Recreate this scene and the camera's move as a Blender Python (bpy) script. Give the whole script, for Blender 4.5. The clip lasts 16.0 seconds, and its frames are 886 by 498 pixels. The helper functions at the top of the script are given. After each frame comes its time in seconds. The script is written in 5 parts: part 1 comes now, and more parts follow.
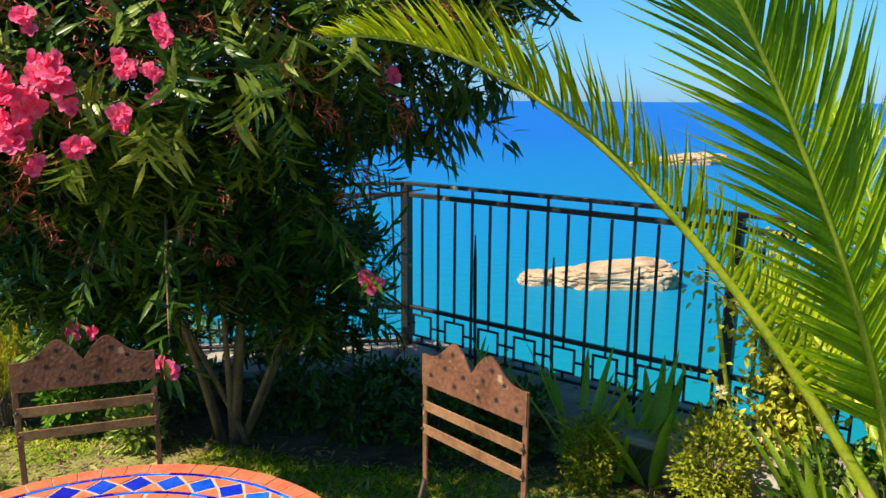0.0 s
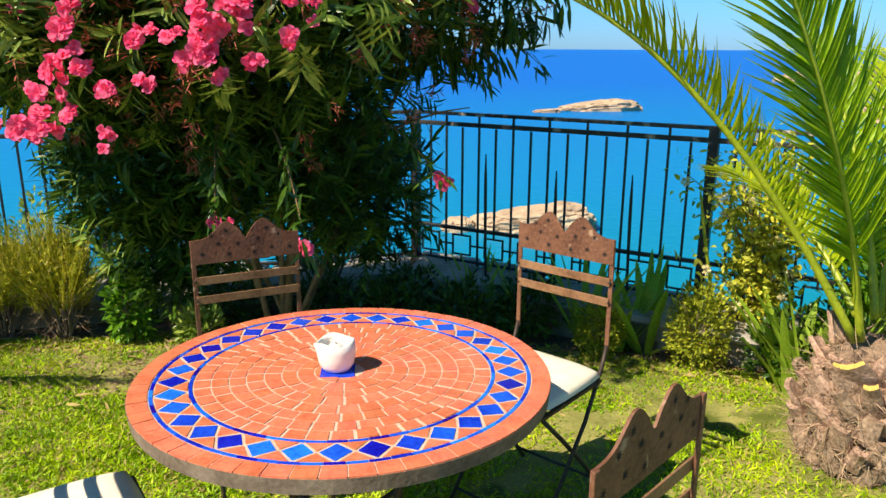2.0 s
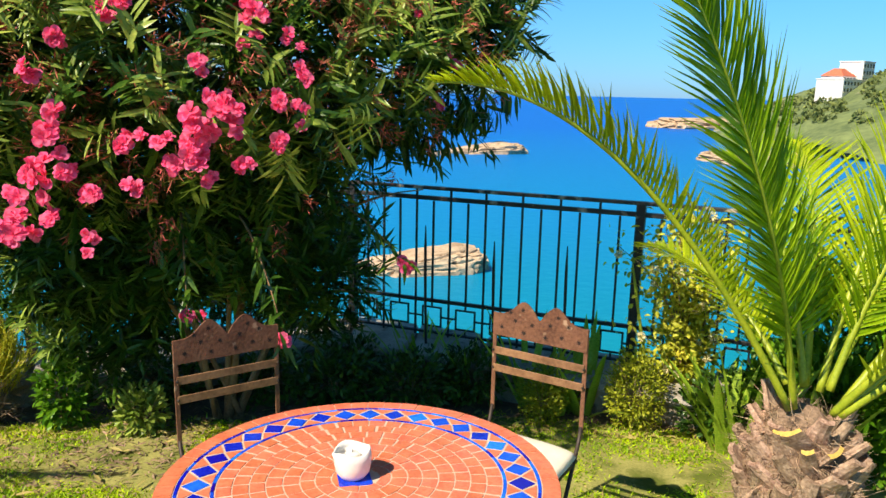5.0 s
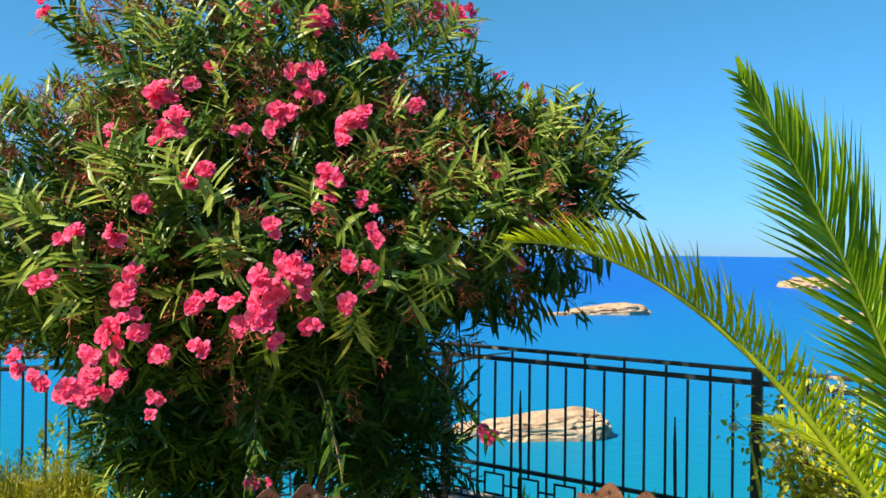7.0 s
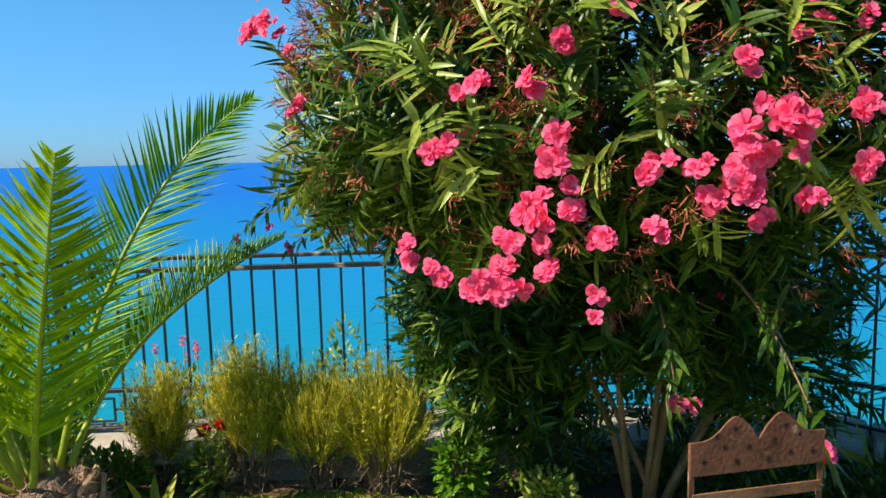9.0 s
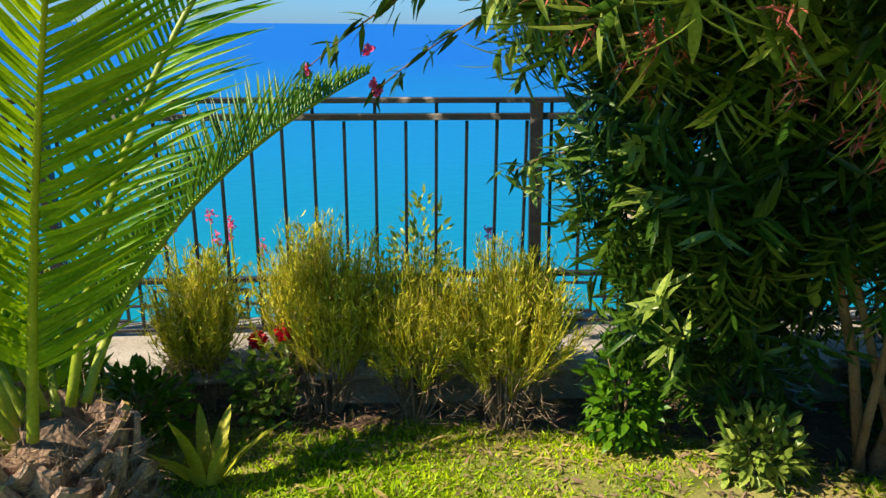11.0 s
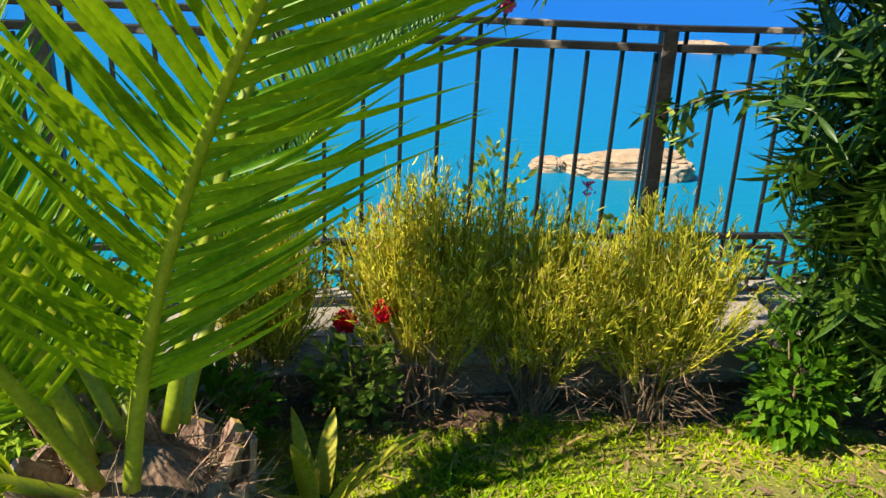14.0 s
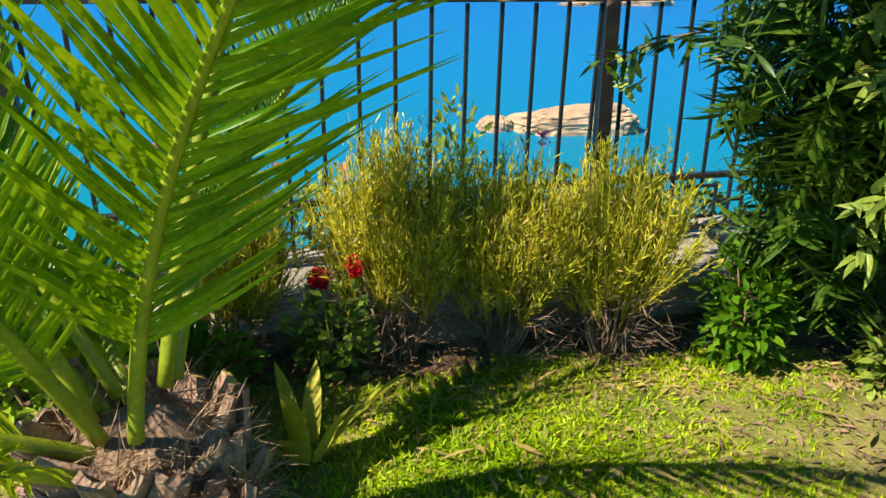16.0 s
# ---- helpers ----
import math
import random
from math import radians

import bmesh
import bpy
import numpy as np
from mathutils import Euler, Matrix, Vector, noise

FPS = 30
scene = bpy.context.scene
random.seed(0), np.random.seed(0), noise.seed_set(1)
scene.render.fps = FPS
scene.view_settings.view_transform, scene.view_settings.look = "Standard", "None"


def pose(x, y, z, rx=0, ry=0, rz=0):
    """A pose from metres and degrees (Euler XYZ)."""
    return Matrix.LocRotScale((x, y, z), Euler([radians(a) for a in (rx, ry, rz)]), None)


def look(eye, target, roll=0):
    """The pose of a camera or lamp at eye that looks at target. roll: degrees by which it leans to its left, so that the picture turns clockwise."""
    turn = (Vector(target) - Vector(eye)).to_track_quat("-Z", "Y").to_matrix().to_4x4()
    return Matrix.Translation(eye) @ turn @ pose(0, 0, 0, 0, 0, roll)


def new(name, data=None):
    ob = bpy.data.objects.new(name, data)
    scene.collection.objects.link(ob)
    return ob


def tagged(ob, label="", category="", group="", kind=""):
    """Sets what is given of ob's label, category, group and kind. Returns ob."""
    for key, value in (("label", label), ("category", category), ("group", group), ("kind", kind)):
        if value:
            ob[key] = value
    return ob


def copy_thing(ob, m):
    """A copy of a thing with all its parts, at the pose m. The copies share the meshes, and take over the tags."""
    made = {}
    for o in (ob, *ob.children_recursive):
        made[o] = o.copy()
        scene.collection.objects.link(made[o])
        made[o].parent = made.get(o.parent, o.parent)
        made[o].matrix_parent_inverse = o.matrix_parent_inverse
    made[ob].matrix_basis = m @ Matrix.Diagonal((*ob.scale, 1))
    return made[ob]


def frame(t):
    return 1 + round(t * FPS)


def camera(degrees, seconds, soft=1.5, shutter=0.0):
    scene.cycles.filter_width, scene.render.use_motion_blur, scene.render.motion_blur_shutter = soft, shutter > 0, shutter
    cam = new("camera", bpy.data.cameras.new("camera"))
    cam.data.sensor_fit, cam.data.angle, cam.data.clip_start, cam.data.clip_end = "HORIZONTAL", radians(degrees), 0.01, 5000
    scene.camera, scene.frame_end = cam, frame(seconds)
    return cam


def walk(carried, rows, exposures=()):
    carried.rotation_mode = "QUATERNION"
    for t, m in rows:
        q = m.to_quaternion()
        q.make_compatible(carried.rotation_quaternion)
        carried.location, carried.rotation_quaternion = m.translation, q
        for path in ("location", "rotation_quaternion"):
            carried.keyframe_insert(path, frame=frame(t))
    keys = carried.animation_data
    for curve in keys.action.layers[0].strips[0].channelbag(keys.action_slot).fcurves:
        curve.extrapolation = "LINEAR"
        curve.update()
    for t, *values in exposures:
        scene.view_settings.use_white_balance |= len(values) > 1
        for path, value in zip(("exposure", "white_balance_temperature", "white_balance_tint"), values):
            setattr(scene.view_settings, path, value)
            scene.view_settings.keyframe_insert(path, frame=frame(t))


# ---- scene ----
cam = camera(61.6, 16.0)
PATH = [
    (0, (1.327, 0.893, 1.82), (1.267, 2.852, 1.42), 0.4),
    (0.5, (1.18, 0.825, 1.767), (1.119, 2.777, 1.335), -0.2),
    (1, (1.05, 0.639, 1.741), (1.121, 2.583, 1.279), 0.4),
    (1.5, (0.858, 0.359, 1.733), (1.02, 2.279, 1.196), 1.1),
    (2, (0.711, 0.261, 1.738), (0.872, 2.183, 1.21), 0.3),
    (2.5, (0.567, 0.251, 1.748), (0.796, 2.176, 1.258), 0.0),
    (3, (0.441, 0.278, 1.785), (0.825, 2.182, 1.306), -0.5),
    (3.2, (0.381, 0.281, 1.786), (0.817, 2.175, 1.312), -1.1),
    (5.3, (0.378, 0.238, 1.956), (0.826, 2.147, 1.563), 1.3),
    (5.5, (0.418, 0.254, 1.941), (0.853, 2.171, 1.572), 0.9),
    (6, (0.575, 0.265, 1.951), (0.928, 2.219, 1.712), 0.7),
    (6.5, (0.621, 0.291, 1.947), (0.867, 2.275, 1.892), 0.2),
    (7, (0.563, 0.355, 1.943), (0.7, 2.35, 1.946), 0.7),
    (7.5, (0.355, 0.447, 1.913), (0.38, 2.446, 1.889), 0.0),
    (8, (0.111, 0.546, 1.882), (-0.065, 2.537, 1.793), -1.5),
    (8.5, (-0.077, 0.749, 1.854), (-0.371, 2.722, 1.714), -1.8),
    (9, (-0.272, 0.983, 1.804), (-0.601, 2.94, 1.554), -1.3),
    (9.5, (-0.53, 1.23, 1.727), (-0.871, 3.156, 1.307), -1.5),
    (10, (-0.726, 1.467, 1.659), (-1.098, 3.363, 1.143), -1.2),
    (10.2, (-0.775, 1.586, 1.635), (-1.176, 3.469, 1.092), -0.9),
    (12.3, (-1.793, 2.449, 1.457), (-1.7, 4.356, 0.861), 3.4),
    (12.5, (-1.807, 2.488, 1.437), (-1.729, 4.401, 0.851), 3.5),
    (13, (-1.839, 2.554, 1.421), (-1.792, 4.466, 0.806), 3.9),
    (13.5, (-1.896, 2.556, 1.402), (-1.871, 4.463, 0.778), 3.3),
    (14, (-1.96, 2.518, 1.392), (-1.952, 4.398, 0.687), 3.2),
    (14.5, (-1.98, 2.496, 1.387), (-1.955, 4.348, 0.61), 3.1),
    (15, (-2.005, 2.461, 1.39), (-1.956, 4.308, 0.602), 3.5),
    (15.5, (-2.037, 2.433, 1.389), (-1.974, 4.281, 0.604), 2.8),
    (16, (-2.007, 2.423, 1.384), (-1.871, 4.265, 0.595), 1.2),
]
walk(cam, [(t, look(eye, target, roll)) for t, eye, target, roll in PATH], [(0.0, 0.62, 6900, 10), (16.0, 0.62, 6900, 10)])

# ---- world, sun ----
SUN_FROM = Vector((-0.593, -0.334, 0.731)).normalized()
world = bpy.data.worlds.new("sky")
scene.world = world
world.use_nodes = True
wn, wl = world.node_tree.nodes, world.node_tree.links
sky = wn.new("ShaderNodeTexSky")
sky.sky_type = "NISHITA"
sky.sun_disc = False
sky.sun_elevation = math.asin(SUN_FROM.z)
sky.sun_rotation = math.atan2(SUN_FROM.x, SUN_FROM.y)
sky.altitude = 0
sky.air_density, sky.dust_density, sky.ozone_density = 1.0, 0.1, 3.0
# clear deep-blue summer air: the sky's white haze is tinted, most of all near the horizon
geo, rise = wn.new("ShaderNodeTexCoord"), wn.new("ShaderNodeSeparateXYZ")
wl.new(geo.outputs["Generated"], rise.inputs[0])
air = wn.new("ShaderNodeValToRGB")
shades = air.color_ramp.elements
shades[0].position, shades[0].color = 0.0, (0.22, 0.46, 0.95, 1)
shades[1].position, shades[1].color = 1.0, (0.06, 0.23, 0.36, 1)
for place, shade in ((0.14, (0.26, 0.66, 1.0, 1)), (0.34, (0.30, 0.87, 1.0, 1)), (0.65, (0.13, 0.42, 0.54, 1))):
    shades.new(place).color = shade
wl.new(rise.outputs["Z"], air.inputs["Fac"])
tint = wn.new("ShaderNodeMix")
tint.data_type, tint.blend_type = "RGBA", "MULTIPLY"
tint.inputs[0].default_value = 1.0
wl.new(sky.outputs["Color"], tint.inputs[6])
wl.new(air.outputs["Color"], tint.inputs[7])
wl.new(tint.outputs[2], wn["Background"].inputs["Color"])
wn["Background"].inputs["Strength"].default_value = 0.112
sun = new("sun", bpy.data.lights.new("sun", "SUN"))
sun.data.energy, sun.data.angle, sun.data.color = 5.0, radians(0.53), (1.0, 0.93, 0.78)
sun.matrix_world = look(SUN_FROM * 50, (0, 0, 0))


# ---- materials ----
def material(name, dark, light, rough=0.6, metal=0.0, scale=8.0, bump=0.2, spots=None, coat=0.0, island=0.0, thin=0.0, each=0.0, detail=8.0, fine=90.0):
    """A procedural surface: two colours mixed by coarse and fine noise, with relief, spots of a third colour, a shift per leaf or per piece."""
    m = bpy.data.materials.new(name)
    m.use_nodes = True
    n, l = m.node_tree.nodes, m.node_tree.links
    bsdf, out = n["Principled BSDF"], n["Material Output"]
    co = n.new("ShaderNodeTexCoord")
    big, small = n.new("ShaderNodeTexNoise"), n.new("ShaderNodeTexNoise")
    for node, s, d in ((big, scale, detail), (small, fine, 4.0)):
        node.inputs["Scale"].default_value, node.inputs["Detail"].default_value = s, d
        l.new(co.outputs["Object"], node.inputs["Vector"])
    mean = n.new("ShaderNodeMath")
    mean.operation = "MULTIPLY_ADD"
    mean.inputs[1].default_value = 0.45
    l.new(small.outputs["Fac"], mean.inputs[0])
    half = n.new("ShaderNodeMath")
    half.operation = "MULTIPLY"
    half.inputs[1].default_value = 0.6
    l.new(big.outputs["Fac"], half.inputs[0])
    l.new(half.outputs[0], mean.inputs[2])
    ramp = n.new("ShaderNodeValToRGB")
    ramp.color_ramp.elements[0].position, ramp.color_ramp.elements[1].position = 0.36, 0.68
    ramp.color_ramp.elements[0].color, ramp.color_ramp.elements[1].color = (*dark, 1), (*light, 1)
    l.new(mean.outputs[0], ramp.inputs["Fac"])
    colour = ramp.outputs["Color"]
    if spots:
        tint, size, edge = spots
        blot = n.new("ShaderNodeTexNoise")
        blot.inputs["Scale"].default_value, blot.inputs["Detail"].default_value = size, 6
        l.new(co.outputs["Object"], blot.inputs["Vector"])
        cut = n.new("ShaderNodeValToRGB")
        cut.color_ramp.elements[0].position, cut.color_ramp.elements[1].position = edge, edge + 0.08
        l.new(blot.outputs["Fac"], cut.inputs["Fac"])
        mix = n.new("ShaderNodeMix")
        mix.data_type = "RGBA"
        l.new(cut.outputs["Color"], mix.inputs[0])
        l.new(colour, mix.inputs[6])
        mix.inputs[7].default_value = (*tint, 1)
        colour = mix.outputs[2]
    for amount, kind, socket in ((island, "ShaderNodeNewGeometry", "Random Per Island"), (each, "ShaderNodeObjectInfo", "Random")):
        if amount:
            src, hsv, rng = n.new(kind), n.new("ShaderNodeHueSaturation"), n.new("ShaderNodeMapRange")
            rng.inputs["To Min"].default_value, rng.inputs["To Max"].default_value = 1 - amount, 1 + amount
            l.new(src.outputs[socket], rng.inputs["Value"])
            l.new(rng.outputs["Result"], hsv.inputs["Value"])
            hue = n.new("ShaderNodeMapRange")
            hue.inputs["To Min"].default_value, hue.inputs["To Max"].default_value = 0.5 + 0.03 * amount, 0.5 - 0.05 * amount
            l.new(src.outputs[socket], hue.inputs["Value"])
            l.new(hue.outputs["Result"], hsv.inputs["Hue"])
            l.new(colour, hsv.inputs["Color"])
            colour = hsv.outputs["Color"]
    l.new(colour, bsdf.inputs["Base Color"])
    bsdf.inputs["Roughness"].default_value, bsdf.inputs["Metallic"].default_value = rough, metal
    bsdf.inputs["Coat Weight"].default_value = coat
    if bump:
        b = n.new("ShaderNodeBump")
        b.inputs["Strength"].default_value, b.inputs["Distance"].default_value = bump, 0.01
        l.new(mean.outputs[0], b.inputs["Height"])
        l.new(b.outputs["Normal"], bsdf.inputs["Normal"])
    if thin:
        bsdf.inputs["Specular IOR Level"].default_value = 0.28
        tr, mx = n.new("ShaderNodeBsdfTranslucent"), n.new("ShaderNodeMixShader")
        l.new(colour, tr.inputs["Color"])
        mx.inputs["Fac"].default_value = thin
        l.new(bsdf.outputs[0], mx.inputs[1])
        l.new(tr.outputs[0], mx.inputs[2])
        l.new(mx.outputs[0], out.inputs["Surface"])
    return m


M_SOIL = material("soil", (0.065, 0.034, 0.019), (0.25, 0.145, 0.09), 0.95, scale=6, bump=0.9, spots=((0.2, 0.15, 0.09), 25, 0.6))
M_LAWN = material("lawn_ground", (0.13, 0.14, 0.02), (0.38, 0.34, 0.10), 0.95, scale=5, bump=0.9, spots=((0.10, 0.12, 0.01), 3.0, 0.56))
M_GRASS = material("grass", (0.14, 0.33, 0.004), (0.48, 0.62, 0.012), 0.5, scale=2.5, bump=0, island=0.5, thin=0.35)
M_STRAW = material("dry_grass", (0.30, 0.22, 0.06), (0.5, 0.4, 0.14), 0.7, scale=3, bump=0, island=0.3, thin=0.2)
M_CAP = material("cap_stone", (0.20, 0.165, 0.13), (0.50, 0.44, 0.37), 0.9, scale=5, bump=0.8, spots=((0.12, 0.10, 0.08), 9, 0.62), each=0.12)
M_WALL = material("wall_render", (0.16, 0.12, 0.08), (0.34, 0.27, 0.19), 0.95, scale=4, bump=0.9, spots=((0.09, 0.07, 0.05), 7, 0.58))
M_IRON = material("railing_paint", (0.008, 0.008, 0.010), (0.03, 0.028, 0.028), 0.5, scale=14, bump=0.35, spots=((0.22, 0.17, 0.14), 16, 0.67))
M_IRONWORN = material("worn_railing_paint", (0.010, 0.010, 0.012), (0.04, 0.036, 0.034), 0.5, scale=9, bump=0.5, spots=((0.46, 0.36, 0.30), 7, 0.56))
M_RUST = material("rusty_iron", (0.10, 0.035, 0.016), (0.27, 0.115, 0.06), 0.65, 0.15, scale=7, bump=0.5, spots=((0.42, 0.26, 0.16), 22, 0.62))
M_SLAT = material("rusty_slat", (0.16, 0.07, 0.03), (0.38, 0.19, 0.09), 0.6, 0.15, scale=9, bump=0.4, spots=((0.10, 0.04, 0.02), 18, 0.62))
M_LEG = material("dark_iron", (0.018, 0.012, 0.010), (0.07, 0.045, 0.032), 0.55, 0.3, scale=20, bump=0.3)
M_HOLE = material("punched_dark", (0.015, 0.008, 0.006), (0.03, 0.015, 0.01), 0.9, bump=0)
M_CUSHION = material("cushion_cloth", (0.74, 0.64, 0.49), (0.88, 0.79, 0.65), 0.95, scale=14, bump=0.25, fine=400)
M_GROUT = material("grout", (0.50, 0.34, 0.25), (0.70, 0.52, 0.40), 0.9, scale=20, bump=0.4)
M_TERRA = material("terracotta_tile", (0.58, 0.125, 0.055), (0.80, 0.24, 0.12), 0.45, scale=16, bump=0.25, each=0.16)
M_BLUE = material("cobalt_tile", (0.005, 0.012, 0.42), (0.012, 0.06, 0.80), 0.18, scale=14, bump=0.1, each=0.55, coat=0.3)
M_RIM = material("table_rim", (0.12, 0.08, 0.055), (0.26, 0.19, 0.14), 0.8, scale=12, bump=0.4)
M_CERAMIC = material("white_ceramic", (0.78, 0.72, 0.64), (0.88, 0.83, 0.76), 0.35, scale=10, bump=0.05)
M_WAX = material("wax", (0.72, 0.68, 0.62), (0.82, 0.78, 0.72), 0.4, scale=12, bump=0.05)
M_TRUNK = material("palm_trunk", (0.11, 0.06, 0.035), (0.35, 0.23, 0.15), 0.95, scale=9, bump=1.0, spots=((0.05, 0.03, 0.02), 12, 0.58))
M_BOOT = material("palm_boot", (0.15, 0.078, 0.045), (0.60, 0.41, 0.28), 0.9, scale=12, bump=0.9, each=0.25)
M_BOOTCUT = material("palm_boot_cut", (0.50, 0.30, 0.05), (0.70, 0.45, 0.12), 0.8, scale=14, bump=0.4)
M_FIBRE = material("palm_fibre", (0.22, 0.13, 0.07), (0.50, 0.36, 0.22), 0.9, scale=10, bump=0, island=0.35)
M_PALM = material("palm_leaf", (0.06, 0.20, 0.006), (0.20, 0.42, 0.012), 0.38, scale=5, bump=0, island=0.32, thin=0.34)
M_PALMY = material("palm_leaf_young", (0.22, 0.34, 0.006), (0.48, 0.56, 0.02), 0.4, scale=5, bump=0, island=0.3, thin=0.38)
M_PALML = material("palm_leaf_lush", (0.12, 0.28, 0.004), (0.35, 0.50, 0.012), 0.4, scale=5, bump=0, island=0.35, thin=0.38)
M_PALMD = material("palm_leaf_dark", (0.035, 0.12, 0.006), (0.12, 0.27, 0.012), 0.38, scale=5, bump=0, island=0.3, thin=0.28)
M_RACHIS = material("palm_rachis", (0.18, 0.26, 0.01), (0.42, 0.45, 0.03), 0.45, scale=9, bump=0.15)
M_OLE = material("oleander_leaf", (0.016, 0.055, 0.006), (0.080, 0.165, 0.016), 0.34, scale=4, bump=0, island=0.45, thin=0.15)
# pale leaf colour; on the tree's crown it stands in for sunlight
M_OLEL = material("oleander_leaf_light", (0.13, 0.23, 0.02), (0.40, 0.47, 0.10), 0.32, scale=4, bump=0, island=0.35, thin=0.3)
M_BARK = material("oleander_bark", (0.13, 0.068, 0.028), (0.32, 0.18, 0.08), 0.9, scale=10, bump=0.7)
M_PINK = material("pink_petal", (0.95, 0.045, 0.18), (1.0, 0.24, 0.42), 0.6, scale=12, bump=0, island=0.15, thin=0.42)
M_SPENT = material("spent_flower", (0.26, 0.05, 0.03), (0.56, 0.16, 0.08), 0.8, scale=12, bump=0, island=0.4)
M_RED = material("red_petal", (0.55, 0.004, 0.010), (0.80, 0.015, 0.03), 0.5, scale=20, bump=0, island=0.25, thin=0.15)
M_BROOM = material("broom_leaf", (0.28, 0.32, 0.012), (0.74, 0.68, 0.06), 0.6, scale=7, bump=0, island=0.5, thin=0.25)
M_BROOMDRY = material("broom_leaf_dry", (0.45, 0.32, 0.09), (0.80, 0.64, 0.26), 0.7, scale=7, bump=0, island=0.35, thin=0.2)
M_TWIG = material("dry_twig", (0.14, 0.08, 0.045), (0.36, 0.25, 0.15), 0.9, scale=12, bump=0, island=0.35)
M_ROSELEAF = material("rose_leaf", (0.07, 0.16, 0.015), (0.24, 0.36, 0.06), 0.4, scale=6, bump=0, island=0.4, thin=0.25)
M_LUSH = material("lush_leaf", (0.035, 0.13, 0.006), (0.14, 0.30, 0.012), 0.4, scale=4, bump=0, island=0.4, thin=0.28)
M_BOX = material("box_leaf", (0.17, 0.22, 0.010), (0.50, 0.50, 0.04), 0.5, scale=4, bump=0, island=0.4, thin=0.25)
M_SWORD = material("sword_leaf", (0.14, 0.29, 0.012), (0.42, 0.56, 0.06), 0.4, scale=3, bump=0, island=0.4, thin=0.3)
M_VINE = material("vine_leaf", (0.32, 0.36, 0.01), (0.74, 0.68, 0.09), 0.5, scale=5, bump=0, island=0.35, thin=0.3)
M_CREAM = material("cream_flower", (0.80, 0.66, 0.30), (0.92, 0.84, 0.55), 0.6, scale=12, bump=0, island=0.2, thin=0.2)
M_ROCK = material("sea_rock", (0.34, 0.22, 0.13), (0.62, 0.45, 0.30), 0.95, scale=0.35, bump=0.9, spots=((0.20, 0.13, 0.08), 0.5, 0.58), fine=3.0)
M_HILL = material("hillside", (0.06, 0.09, 0.03), (0.20, 0.24, 0.08), 0.95, scale=0.06, bump=0, spots=((0.32, 0.28, 0.18), 0.05, 0.62), fine=0.4)
M_SCRUB = material("scrub_leaf", (0.05, 0.09, 0.02), (0.20, 0.23, 0.06), 0.9, scale=0.2, bump=0, island=0.5, fine=2.0)
M_HOUSE = material("house_plaster", (0.66, 0.60, 0.54), (0.80, 0.76, 0.72), 0.9, scale=0.5, bump=0.1)
M_ROOF = material("roof_tile", (0.48, 0.10, 0.05), (0.66, 0.19, 0.10), 0.85, scale=1.5, bump=0.4)
M_WINDOW = material("window_dark", (0.02, 0.03, 0.045), (0.05, 0.06, 0.08), 0.2, scale=1, bump=0)


def sea_material():
    m = bpy.data.materials.new("sea_water")
    m.use_nodes = True
    n, l = m.node_tree.nodes, m.node_tree.links
    bsdf = n["Principled BSDF"]
    co, sep = n.new("ShaderNodeNewGeometry"), n.new("ShaderNodeSeparateXYZ")
    l.new(co.outputs["Position"], sep.inputs[0])
    deep = n.new("ShaderNodeMapRange")
    deep.inputs["From Min"].default_value, deep.inputs["From Max"].default_value = 40, 420
    warp = n.new("ShaderNodeTexNoise")
    warp.inputs["Scale"].default_value, warp.inputs["Detail"].default_value = 0.03, 5
    l.new(co.outputs["Position"], warp.inputs["Vector"])
    add = n.new("ShaderNodeMath")
    add.operation = "MULTIPLY_ADD"
    add.inputs[1].default_value = 30
    l.new(warp.outputs["Fac"], add.inputs[0])
    l.new(sep.outputs["Y"], add.inputs[2])
    l.new(add.outputs[0], deep.inputs["Value"])
    ramp = n.new("ShaderNodeValToRGB")
    e = ramp.color_ramp.elements
    e[0].position, e[0].color = 0.0, (0.0, 0.24, 0.27, 1)
    e[1].position, e[1].color = 1.0, (0.0, 0.12, 0.52, 1)
    for p, c in ((0.10, (0.0, 0.215, 0.36, 1)), (0.22, (0.0, 0.20, 0.45, 1)), (0.5, (0.0, 0.165, 0.48, 1))):
        x = e.new(p)
        x.color = c
    l.new(deep.outputs["Result"], ramp.inputs["Fac"])
    l.new(ramp.outputs["Color"], bsdf.inputs["Base Color"])
    bsdf.inputs["Roughness"].default_value = 0.4
    bsdf.inputs["IOR"].default_value = 1.12
    wave = n.new("ShaderNodeTexNoise")
    wave.inputs["Scale"].default_value, wave.inputs["Detail"].default_value = 0.6, 6
    l.new(co.outputs["Position"], wave.inputs["Vector"])
    b = n.new("ShaderNodeBump")
    b.inputs["Strength"].default_value, b.inputs["Distance"].default_value = 0.35, 0.3
    l.new(wave.outputs["Fac"], b.inputs["Height"])
    l.new(b.outputs["Normal"], bsdf.inputs["Normal"])
    return m


M_SEA = sea_material()
RNG = np.random.default_rng(7)


# ---- building helpers ----
def mesh_of(name, verts, faces, mat, smooth=False):
    me = bpy.data.meshes.new(name)
    me.from_pydata([tuple(v) for v in verts], [], faces)
    me.materials.append(mat)
    if smooth:
        me.polygons.foreach_set("use_smooth", [True] * len(me.polygons))
    me.update()
    return me


def hang(name, me, parent=None, label="", m=None):
    ob = new(name, me)
    if parent is not None:
        ob.parent = parent
    if m is not None:
        ob.matrix_basis = m
    if label:
        tagged(ob, label)
    return ob


